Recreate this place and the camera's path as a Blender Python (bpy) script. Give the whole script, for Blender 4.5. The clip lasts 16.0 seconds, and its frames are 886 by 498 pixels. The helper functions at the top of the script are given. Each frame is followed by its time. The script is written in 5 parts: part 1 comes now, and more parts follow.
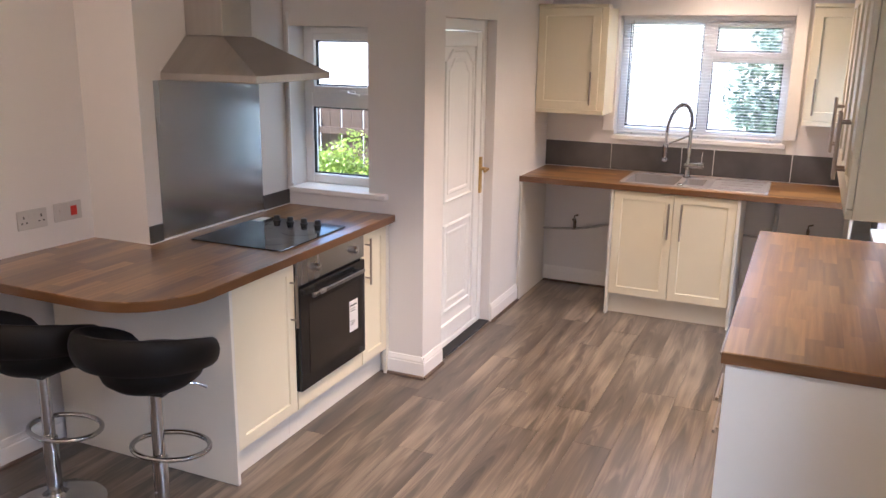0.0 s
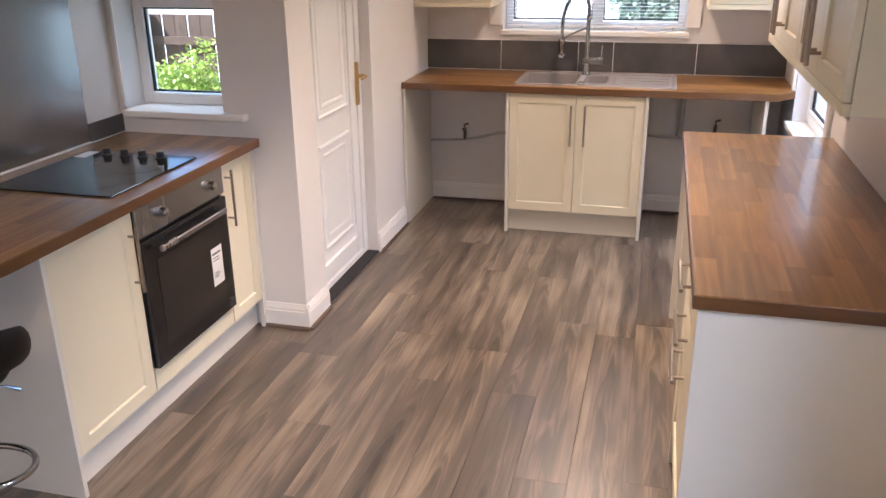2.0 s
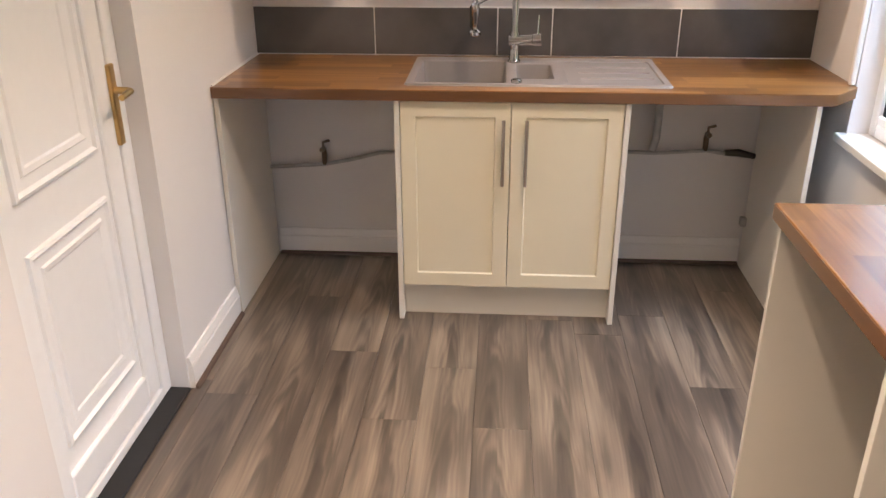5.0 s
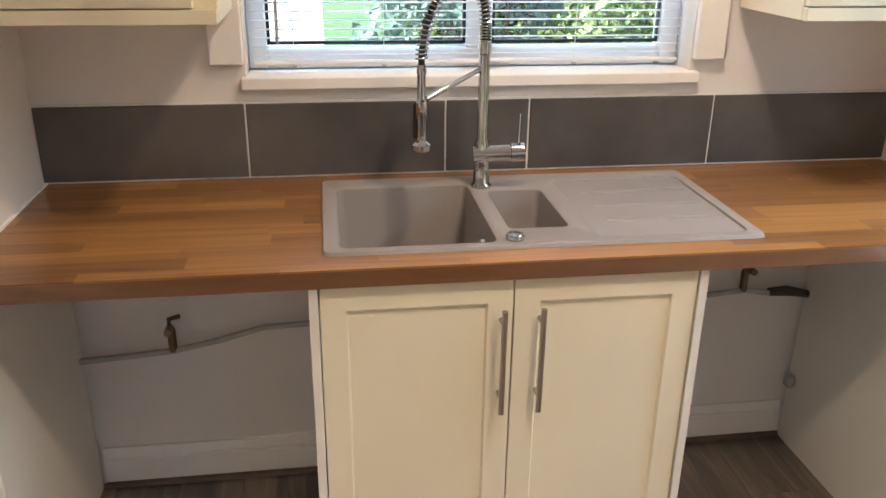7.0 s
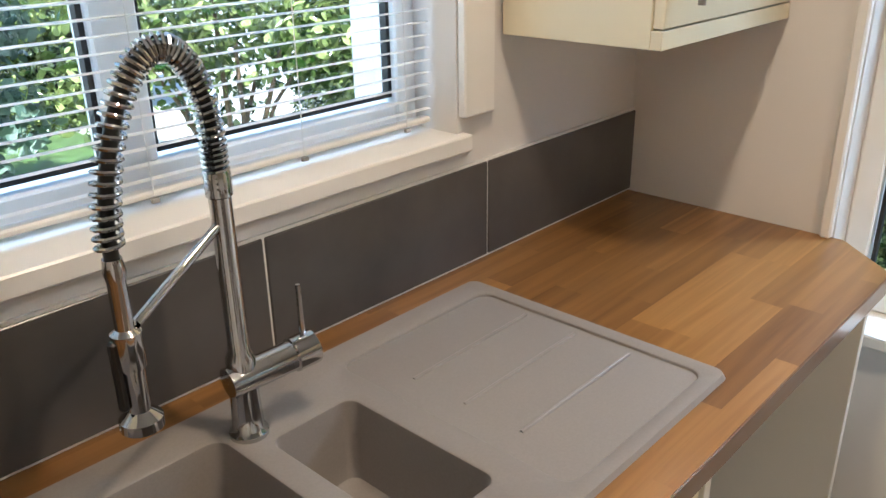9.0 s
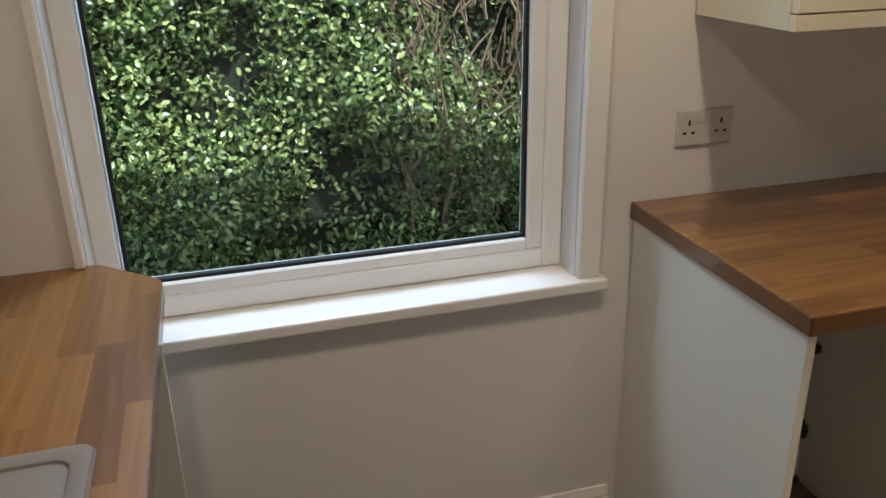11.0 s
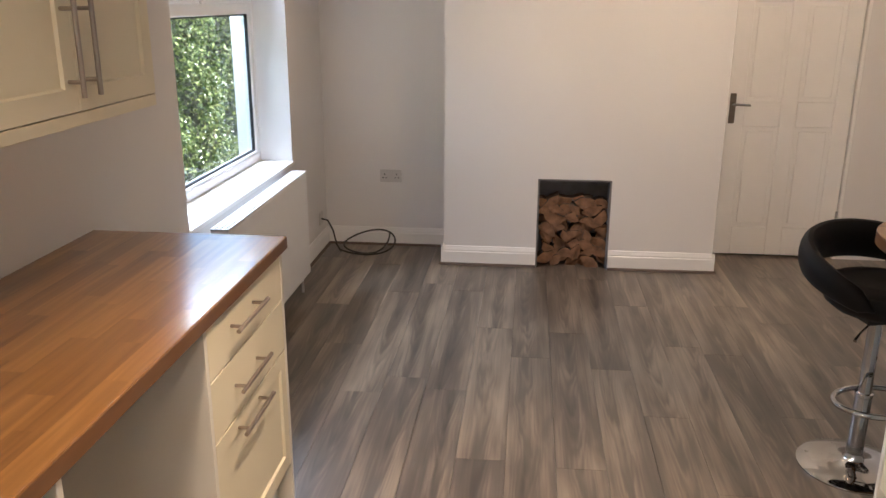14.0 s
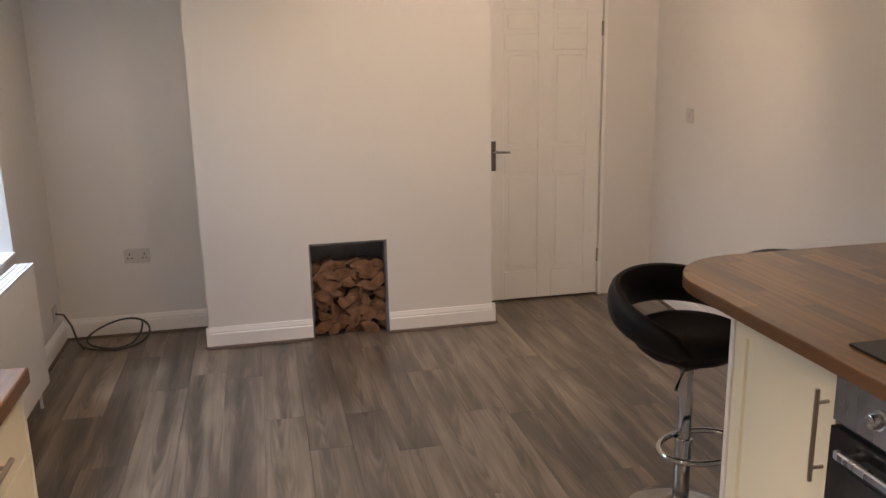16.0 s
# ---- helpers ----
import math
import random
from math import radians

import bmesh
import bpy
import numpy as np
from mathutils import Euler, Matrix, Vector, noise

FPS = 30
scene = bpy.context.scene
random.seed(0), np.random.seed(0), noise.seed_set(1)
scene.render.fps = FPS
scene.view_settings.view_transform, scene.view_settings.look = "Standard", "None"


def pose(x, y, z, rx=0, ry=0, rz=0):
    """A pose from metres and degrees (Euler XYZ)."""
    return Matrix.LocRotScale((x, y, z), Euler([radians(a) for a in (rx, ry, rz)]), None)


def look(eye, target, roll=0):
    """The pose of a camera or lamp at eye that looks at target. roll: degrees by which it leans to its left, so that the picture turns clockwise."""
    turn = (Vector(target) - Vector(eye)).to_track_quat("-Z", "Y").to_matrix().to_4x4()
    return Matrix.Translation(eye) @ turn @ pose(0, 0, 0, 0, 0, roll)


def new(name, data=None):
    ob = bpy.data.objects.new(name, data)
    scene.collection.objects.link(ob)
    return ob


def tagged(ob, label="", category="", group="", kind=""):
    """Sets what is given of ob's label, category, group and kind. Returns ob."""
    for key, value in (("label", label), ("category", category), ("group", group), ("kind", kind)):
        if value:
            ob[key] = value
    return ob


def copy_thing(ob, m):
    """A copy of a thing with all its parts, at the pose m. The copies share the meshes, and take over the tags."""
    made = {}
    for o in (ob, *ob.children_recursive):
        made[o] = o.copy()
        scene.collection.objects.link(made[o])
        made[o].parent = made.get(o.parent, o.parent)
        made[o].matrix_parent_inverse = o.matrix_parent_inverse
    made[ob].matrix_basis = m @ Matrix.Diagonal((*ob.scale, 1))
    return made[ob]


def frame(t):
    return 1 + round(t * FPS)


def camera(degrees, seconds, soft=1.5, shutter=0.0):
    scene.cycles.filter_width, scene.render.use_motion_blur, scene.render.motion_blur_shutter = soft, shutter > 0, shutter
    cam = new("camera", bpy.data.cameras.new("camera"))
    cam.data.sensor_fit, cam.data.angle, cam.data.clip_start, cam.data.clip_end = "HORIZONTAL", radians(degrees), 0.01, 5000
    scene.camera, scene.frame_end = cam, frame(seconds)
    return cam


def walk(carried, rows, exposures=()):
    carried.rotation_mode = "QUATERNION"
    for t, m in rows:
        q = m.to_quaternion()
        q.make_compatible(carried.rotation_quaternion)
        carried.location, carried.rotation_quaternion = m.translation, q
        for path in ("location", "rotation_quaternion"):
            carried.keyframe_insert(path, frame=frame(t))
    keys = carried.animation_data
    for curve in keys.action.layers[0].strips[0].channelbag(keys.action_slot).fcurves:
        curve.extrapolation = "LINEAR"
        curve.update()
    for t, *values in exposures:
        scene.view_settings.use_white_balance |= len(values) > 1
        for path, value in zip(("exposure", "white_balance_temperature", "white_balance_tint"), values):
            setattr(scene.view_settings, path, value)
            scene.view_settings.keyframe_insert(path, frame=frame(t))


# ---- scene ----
cam = camera(56.7, 16.0)
PATH = [
    (0, (1.843, -1.155, 1.871), (1.064, 0.619, 1.374), 0.9),
    (0.5, (1.832, -1.139, 1.864), (1.06, 0.633, 1.35), 0.5),
    (1, (1.799, -1.014, 1.846), (1.102, 0.771, 1.273), 0.4),
    (1.5, (1.659, -0.763, 1.797), (1.077, 1.04, 1.159), -0.1),
    (2, (1.549, -0.533, 1.757), (1.073, 1.277, 1.052), -0.6),
    (2.5, (1.536, -0.205, 1.701), (1.196, 1.623, 0.963), 0.3),
    (3, (1.483, 0.075, 1.668), (1.236, 1.929, 0.958), 0.8),
    (5.3, (0.988, 1.735, 1.571), (0.888, 3.555, 0.748), 0.1),
    (5.5, (0.959, 1.882, 1.55), (0.891, 3.706, 0.732), 0.7),
    (6, (0.898, 2.233, 1.581), (0.905, 4.069, 0.788), 1.8),
    (6.5, (0.794, 2.57, 1.584), (0.921, 4.414, 0.82), 0.7),
    (7, (0.711, 2.888, 1.574), (0.982, 4.721, 0.821), 0.7),
    (7.5, (0.669, 3.219, 1.594), (1.118, 5.021, 0.851), 1.3),
    (8, (0.607, 3.538, 1.591), (1.326, 5.246, 0.838), 0.5),
    (8.2, (0.585, 3.657, 1.593), (1.428, 5.302, 0.83), 0.2),
    (10.3, (0.657, 4.268, 1.545), (2.493, 4.469, 0.777), -2.2),
    (10.5, (0.657, 4.265, 1.553), (2.502, 4.273, 0.782), -2.0),
    (11, (0.661, 4.24, 1.565), (2.446, 3.74, 0.812), -1.2),
    (11.5, (0.651, 4.151, 1.562), (2.284, 3.254, 0.834), -1.2),
    (12, (0.665, 4.088, 1.579), (2.089, 2.903, 0.826), -1.2),
    (12.5, (0.689, 3.982, 1.578), (1.846, 2.532, 0.83), -0.1),
    (13, (0.753, 3.878, 1.584), (1.557, 2.19, 0.876), 1.3),
    (13.5, (0.861, 3.823, 1.599), (1.334, 1.992, 0.948), 0.3),
    (14, (0.94, 3.815, 1.638), (1.136, 1.912, 1.055), 0.2),
    (14.5, (1.002, 3.782, 1.638), (1.007, 1.851, 1.117), 0.8),
    (15, (1.037, 3.666, 1.629), (0.959, 1.726, 1.152), 1.1),
    (15.5, (1.054, 3.508, 1.634), (0.877, 1.566, 1.192), -0.4),
    (16, (1.104, 3.429, 1.645), (0.684, 1.532, 1.173), -1.1),
]
EXPOSURES = [(0, 2.13, 5420, 19), (3.0, 2.05, 5450, 16), (5.5, 2.1, 5500, 12), (8.0, 1.95, 5350, 6), (10.3, 1.05, 5250, 3), (11.4, 0.7, 5400, 5), (12.4, 1.0, 5600, 9), (13.0, 1.9, 5550, 11), (14.0, 1.82, 5620, 11), (15.0, 1.7, 5730, 12), (16, 1.57, 5800, 13)]
walk(cam, [(t, look(eye, target, roll)) for t, eye, target, roll in PATH], EXPOSURES)

# ---- world and lights ----
world = bpy.data.worlds.new("sky")
scene.world = world
world.use_nodes = True
wn = world.node_tree.nodes
sky = wn.new("ShaderNodeTexSky")
sky.sky_type = "NISHITA"
sky.sun_disc = False
sky.sun_elevation = radians(50)
sky.sun_rotation = radians(236)
wn["Background"].inputs[1].default_value = 0.15
world.node_tree.links.new(sky.outputs[0], wn["Background"].inputs[0])

sun = new("sun", bpy.data.lights.new("sun", "SUN"))
sun.data.energy, sun.data.angle, sun.data.color = 5.0, radians(0.5), (1.0, 0.95, 0.86)
sun.matrix_world = look((-9, -6, 13), (0, 0, 0))


def downlight(x, y, watts, target, cone):
    """A spot assumed just under the ceiling; no fitting is seen."""
    ob = new("assumed_spot_lamp", bpy.data.lights.new("assumed_spot_lamp", "SPOT"))
    ob.data.energy, ob.data.color, ob.data.shadow_soft_size = watts, WARM, 0.045 if y > 1 else 0.11
    ob.data.spot_size, ob.data.spot_blend = radians(cone), 0.7
    ob.matrix_world = look((x, y, 2.425), target)
    return ob


WARM = (1.0, 0.70, 0.44)
# 1 and 2 from shadows, 5 from warm glow; the rest added as fill.
SPOTS = [(1.28, 4.43, 15, (1.30, 4.40, 0), 150), (1.41, 3.43, 22, (1.35, 3.2, 0), 140), (0.95, 2.1, 44, (0.95, 2.25, 0), 85), (0.75, 2.85, 14, (0.85, 2.9, 0), 95),
         (0.0, 0.40, 40, (-0.55, -1.6, 1.25), 122), (1.50, -0.1, 13, (1.5, -0.3, 0), 155), (0.35, -0.5, 22, (-1.25, 1.25, 1.4), 75)]
for spot in SPOTS:
    downlight(*spot)


def window_sky(x, y, z, target, w, h, watts):
    """The sky's light through a window, from just above its head outside."""
    ob = new("window_skylight", bpy.data.lights.new("window_skylight", "AREA"))
    ob.data.shape, ob.data.size, ob.data.size_y = "RECTANGLE", w, h
    ob.data.energy, ob.data.color = watts, (0.86, 0.93, 1.0)
    ob.matrix_world = look((x, y, z), target)
    return ob


window_sky(2.95, 4.0, 2.42, (1.7, 4.0, 0.9), 1.0, 0.6, 22)
window_sky(2.98, -0.6, 2.32, (1.85, 1.2, 0.8), 1.3, 0.6, 55)
window_sky(1.12, 5.65, 2.42, (1.12, 4.3, 0.9), 1.1, 0.6, 12)
window_sky(-0.58, 3.45, 2.30, (-0.55, 2.4, 1.0), 0.5, 0.5, 4)


# ---- materials ----
def mat(name, colour, rough=0.5, metal=0.0, vary=0.08, scale=6.0, bump=0.0, bscale=80.0, stretch=(1, 1, 1), coat=0.0, spec=0.5, rv=0.07):
    """A node material: two scales of noise vary the colour, fine noise gives relief."""
    m = bpy.data.materials.new(name)
    m.use_nodes = True
    nt = m.node_tree
    bsdf = nt.nodes["Principled BSDF"]
    bsdf.inputs["Roughness"].default_value = rough
    bsdf.inputs["Metallic"].default_value = metal
    bsdf.inputs["Coat Weight"].default_value = coat
    bsdf.inputs["Specular IOR Level"].default_value = spec
    geo = nt.nodes.new("ShaderNodeNewGeometry")
    mp = nt.nodes.new("ShaderNodeMapping")
    mp.inputs["Scale"].default_value = stretch
    nt.links.new(geo.outputs["Position"], mp.inputs[0])
    n1 = nt.nodes.new("ShaderNodeTexNoise")
    n1.inputs["Scale"].default_value = scale
    n1.inputs["Detail"].default_value = 6
    nt.links.new(mp.outputs[0], n1.inputs["Vector"])
    ramp = nt.nodes.new("ShaderNodeMapRange")
    ramp.inputs["From Min"].default_value = 0.3
    ramp.inputs["From Max"].default_value = 0.7
    ramp.inputs["To Min"].default_value = 1 - vary
    ramp.inputs["To Max"].default_value = 1 + vary
    nt.links.new(n1.outputs["Fac"], ramp.inputs[0])
    mul = nt.nodes.new("ShaderNodeVectorMath")
    mul.operation = "SCALE"
    mul.inputs[0].default_value = colour
    nt.links.new(ramp.outputs[0], mul.inputs["Scale"])
    nt.links.new(mul.outputs[0], bsdf.inputs["Base Color"])
    rr = nt.nodes.new("ShaderNodeMapRange")
    rr.inputs["To Min"].default_value = max(0.02, rough - rv)
    rr.inputs["To Max"].default_value = min(1, rough + rv)
    nt.links.new(n1.outputs["Fac"], rr.inputs[0])
    nt.links.new(rr.outputs[0], bsdf.inputs["Roughness"])
    if bump:
        n2 = nt.nodes.new("ShaderNodeTexNoise")
        n2.inputs["Scale"].default_value = bscale
        n2.inputs["Detail"].default_value = 4
        nt.links.new(mp.outputs[0], n2.inputs["Vector"])
        b = nt.nodes.new("ShaderNodeBump")
        b.inputs["Strength"].default_value = bump
        b.inputs["Distance"].default_value = 0.002
        nt.links.new(n2.outputs["Fac"], b.inputs["Height"])
        nt.links.new(b.outputs[0], bsdf.inputs["Normal"])
    return m


def stave_mat(name, along_y, coat):
    """Oak block worktop: staves of varying tone with fine grain along them."""
    m = bpy.data.materials.new(name)
    m.use_nodes = True
    nt = m.node_tree
    link = nt.links.new
    bsdf = nt.nodes["Principled BSDF"]
    geo = nt.nodes.new("ShaderNodeNewGeometry")
    mp = nt.nodes.new("ShaderNodeMapping")
    mp.inputs["Rotation"].default_value = (0, 0, radians(90) if along_y else 0)
    link(geo.outputs["Position"], mp.inputs[0])
    # Rows are shifted against each other by an uneven step.
    sep = nt.nodes.new("ShaderNodeSeparateXYZ")
    link(mp.outputs[0], sep.inputs[0])
    row = nt.nodes.new("ShaderNodeMath")
    row.operation = "DIVIDE"
    row.inputs[1].default_value = 0.058
    link(sep.outputs["Y"], row.inputs[0])
    fl = nt.nodes.new("ShaderNodeMath")
    fl.operation = "FLOOR"
    link(row.outputs[0], fl.inputs[0])
    wn1 = nt.nodes.new("ShaderNodeTexWhiteNoise")
    wn1.noise_dimensions = "1D"
    link(fl.outputs[0], wn1.inputs["W"])
    sh = nt.nodes.new("ShaderNodeMath")
    sh.operation = "MULTIPLY_ADD"
    sh.inputs[1].default_value = 3.0
    link(wn1.outputs["Value"], sh.inputs[0])
    ln = nt.nodes.new("ShaderNodeMath")
    ln.operation = "DIVIDE"
    ln.inputs[1].default_value = 0.38
    link(sep.outputs["X"], ln.inputs[0])
    link(ln.outputs[0], sh.inputs[2])
    fl2 = nt.nodes.new("ShaderNodeMath")
    fl2.operation = "FLOOR"
    link(sh.outputs[0], fl2.inputs[0])
    cmb = nt.nodes.new("ShaderNodeCombineXYZ")
    link(fl.outputs[0], cmb.inputs[0])
    link(fl2.outputs[0], cmb.inputs[1])
    wn2 = nt.nodes.new("ShaderNodeTexWhiteNoise")
    link(cmb.outputs[0], wn2.inputs["Vector"])
    gm = nt.nodes.new("ShaderNodeMapping")
    gm.inputs["Scale"].default_value = (2.2, 45, 45)
    link(mp.outputs[0], gm.inputs[0])
    off = nt.nodes.new("ShaderNodeVectorMath")
    off.operation = "MULTIPLY_ADD"
    off.inputs[1].default_value = (7, 7, 7)
    link(wn2.outputs["Color"], off.inputs[0])
    link(gm.outputs[0], off.inputs[2])
    grain = nt.nodes.new("ShaderNodeTexNoise")
    grain.inputs["Scale"].default_value = 1.0
    grain.inputs["Detail"].default_value = 6
    grain.inputs["Distortion"].default_value = 0.5
    link(off.outputs[0], grain.inputs["Vector"])
    mixv = nt.nodes.new("ShaderNodeMath")
    mixv.operation = "MULTIPLY_ADD"
    mixv.inputs[1].default_value = 0.36
    link(wn2.outputs["Value"], mixv.inputs[0])
    half = nt.nodes.new("ShaderNodeMath")
    half.operation = "MULTIPLY"
    half.inputs[1].default_value = 0.60
    link(grain.outputs["Fac"], half.inputs[0])
    link(half.outputs[0], mixv.inputs[2])
    cr = nt.nodes.new("ShaderNodeValToRGB")
    e = cr.color_ramp.elements
    e[0].position, e[0].color = 0.15, (0.098, 0.040, 0.011, 1)
    e[1].position, e[1].color = 0.85, (0.39, 0.198, 0.057, 1)
    mid = e.new(0.5)
    mid.color = (0.215, 0.102, 0.027, 1)
    link(mixv.outputs[0], cr.inputs[0])
    link(cr.outputs[0], bsdf.inputs["Base Color"])
    bsdf.inputs["Roughness"].default_value = 0.38
    bsdf.inputs["Coat Weight"].default_value = coat
    bsdf.inputs["Coat IOR"].default_value = 1.62
    bsdf.inputs["Coat Roughness"].default_value = 0.21
    bsdf.inputs["Specular IOR Level"].default_value = 0.25
    return m


def plank_mat(name):
    """Grey-brown oak-look planks: pointed arches of grain along each plank's middle, its own tone and stretch of grain."""
    m = bpy.data.materials.new(name)
    m.use_nodes = True
    nt = m.node_tree
    link = nt.links.new
    bsdf = nt.nodes["Principled BSDF"]
    tc = nt.nodes.new("ShaderNodeTexCoord")
    info = nt.nodes.new("ShaderNodeObjectInfo")
    rnd = nt.nodes.new("ShaderNodeTexWhiteNoise")
    rnd.noise_dimensions = "1D"
    link(info.outputs["Random"], rnd.inputs["W"])
    rs = nt.nodes.new("ShaderNodeSeparateColor")
    link(rnd.outputs["Color"], rs.inputs[0])

    def op(kind, a, b=None, c=None):
        n = nt.nodes.new("ShaderNodeMath")
        n.operation = kind
        for k, v in enumerate((a, b, c)):
            if v is None:
                continue
            if isinstance(v, (int, float)):
                n.inputs[k].default_value = v
            else:
                link(v, n.inputs[k])
        return n.outputs[0]

    def tex(scale, detail, distort=0.0):
        mp = nt.nodes.new("ShaderNodeMapping")
        mp.inputs["Scale"].default_value = scale
        link(off.outputs[0], mp.inputs[0])
        n = nt.nodes.new("ShaderNodeTexNoise")
        n.inputs["Scale"].default_value = 1.0
        n.inputs["Detail"].default_value = detail
        n.inputs["Distortion"].default_value = distort
        link(mp.outputs[0], n.inputs["Vector"])
        return n.outputs["Fac"]

    off = nt.nodes.new("ShaderNodeVectorMath")
    off.operation = "MULTIPLY_ADD"
    off.inputs[1].default_value = (20, 20, 20)
    link(rnd.outputs["Color"], off.inputs[0])
    link(tc.outputs["Object"], off.inputs[2])
    sep = nt.nodes.new("ShaderNodeSeparateXYZ")
    link(tc.outputs["Object"], sep.inputs[0])
    drift = tex((0.6, 1.6, 1), 2)
    fine = tex((110, 2.0, 1), 5, 0.2)
    mid_ = tex((32, 1.3, 1), 4, 0.4)
    blot = tex((15.0, 1.6, 1), 3, 0.5)
    cloud = tex((5.0, 1.3, 1), 2, 0.3)
    centre = op("MULTIPLY_ADD", drift, 0.10, op("MULTIPLY_ADD", rs.outputs[0], 0.06, 0.012))
    dx = op("SUBTRACT", sep.outputs["X"], centre)
    d2 = op("MULTIPLY", dx, dx)
    near = op("POWER", 2.718, op("MULTIPLY", d2, -620.0))
    core = op("POWER", 2.718, op("MULTIPLY", d2, -1900.0))
    slope = op("MULTIPLY_ADD", rs.outputs[1], 6.0, 3.0)
    f = op("MULTIPLY_ADD", d2, 1500.0, op("MULTIPLY", sep.outputs["Y"], slope))
    f = op("MULTIPLY_ADD", blot, 5.0, f)
    rings = op("SINE", op("MULTIPLY", f, 4.2))
    v = op("MULTIPLY_ADD", op("MULTIPLY", rings, near), 0.05, -0.05)
    v = op("MULTIPLY_ADD", fine, 0.16, v)
    v = op("MULTIPLY_ADD", mid_, 0.24, v)
    v = op("MULTIPLY_ADD", blot, 0.44, v)
    v = op("MULTIPLY_ADD", cloud, 0.42, v)
    v = op("MULTIPLY_ADD", op("MULTIPLY", core, op("SUBTRACT", 1.15, blot)), -0.13, v)
    v = op("MULTIPLY_ADD", rs.outputs[2], 0.07, v)
    cr = nt.nodes.new("ShaderNodeValToRGB")
    e = cr.color_ramp.elements
    e[0].position, e[0].color = 0.355, (0.036, 0.029, 0.024, 1)
    e[1].position, e[1].color = 0.79, (0.305, 0.238, 0.172, 1)
    mid = e.new(0.57)
    mid.color = (0.104, 0.081, 0.061, 1)
    link(v, cr.inputs[0])
    link(cr.outputs[0], bsdf.inputs["Base Color"])
    bsdf.inputs["Roughness"].default_value = 0.31
    bsdf.inputs["Specular IOR Level"].default_value = 1.0
    b = nt.nodes.new("ShaderNodeBump")
    b.inputs["Strength"].default_value = 0.10
    b.inputs["Distance"].default_value = 0.001
    link(fine, b.inputs["Height"])
    link(b.outputs[0], bsdf.inputs["Normal"])
    return m


def leaf_mat(name, dark, light, rough=0.45, skew=False):
    """Leaves, each with its own tone between two greens, a little light passing through."""
    m = bpy.data.materials.new(name)
    m.use_nodes = True
    nt = m.node_tree
    bsdf = nt.nodes["Principled BSDF"]
    geo = nt.nodes.new("ShaderNodeNewGeometry")
    cr = nt.nodes.new("ShaderNodeValToRGB")
    e = cr.color_ramp.elements
    e[0].color, e[1].color = (*dark, 1), (*light, 1)
    # Mostly dark tones, few pale: sun glints and shade put into leaf colour.
    if skew:
        md = e.new(0.62)
        md.color = (*(d * 0.70 + l * 0.30 for d, l in zip(dark, light)), 1)
    nt.links.new(geo.outputs["Random Per Island"], cr.inputs[0])
    nt.links.new(cr.outputs[0], bsdf.inputs["Base Color"])
    bsdf.inputs["Roughness"].default_value = rough
    tr = nt.nodes.new("ShaderNodeBsdfTranslucent")
    nt.links.new(cr.outputs[0], tr.inputs[0])
    mx = nt.nodes.new("ShaderNodeMixShader")
    mx.inputs[0].default_value = 0.25
    nt.links.new(bsdf.outputs[0], mx.inputs[1])
    nt.links.new(tr.outputs[0], mx.inputs[2])
    nt.links.new(mx.outputs[0], nt.nodes["Material Output"].inputs[0])
    return m


def glass_mat():
    m = bpy.data.materials.new("window_glass")
    m.use_nodes = True
    nt = m.node_tree
    tr = nt.nodes.new("ShaderNodeBsdfTransparent")
    tr.inputs[0].default_value = (0.95, 0.97, 0.96, 1)
    gl = nt.nodes.new("ShaderNodeBsdfGlossy")
    gl.inputs["Roughness"].default_value = 0.02
    lw = nt.nodes.new("ShaderNodeLayerWeight")
    pw_ = nt.nodes.new("ShaderNodeMath")
    pw_.operation = "POWER"
    pw_.inputs[1].default_value = 4.0
    nt.links.new(lw.outputs["Facing"], pw_.inputs[0])
    fr = nt.nodes.new("ShaderNodeMath")
    fr.operation = "MULTIPLY_ADD"
    fr.inputs[1].default_value, fr.inputs[2].default_value = 0.35, 0.03
    nt.links.new(pw_.outputs[0], fr.inputs[0])
    mx = nt.nodes.new("ShaderNodeMixShader")
    nt.links.new(fr.outputs[0], mx.inputs[0])
    nt.links.new(tr.outputs[0], mx.inputs[1])
    nt.links.new(gl.outputs[0], mx.inputs[2])
    nt.links.new(mx.outputs[0], nt.nodes["Material Output"].inputs[0])
    return m


PAINT = mat("white_wall_paint", (0.725, 0.70, 0.675), 0.7, vary=0.02, scale=1.5, bump=0.12, bscale=90)
CEIL = mat("ceiling_paint", (0.82, 0.81, 0.79), 0.8, vary=0.02, bump=0.1)
GLOSS = mat("white_gloss_paint", (0.82, 0.80, 0.77), 0.32, vary=0.02, scale=5, bump=0.04, bscale=40)
UPVC = mat("white_upvc", (0.82, 0.82, 0.81), 0.33, vary=0.012, scale=25, rv=0.02)
CREAM = mat("cream_satin_door", (0.76, 0.70, 0.525), 0.42, vary=0.025, scale=3, bump=0.03, bscale=120)
PANEL = mat("ivory_melamine", (0.74, 0.71, 0.63), 0.45, vary=0.02, scale=3)
OAK_X = stave_mat("oak_block_along_sink", False, 0.5)
OAK_Y = stave_mat("oak_block_along_wall", True, 1.0)
EDGE = mat("oak_edge_band", (0.135, 0.060, 0.019), 0.38, vary=0.16, scale=9, stretch=(1, 1, 6), coat=0.4)
PLANK = plank_mat("oak_look_plank")
SLATE = mat("slate_grey_tile", (0.088, 0.081, 0.077), 0.31, vary=0.36, scale=3.5, bump=0.12, bscale=60)
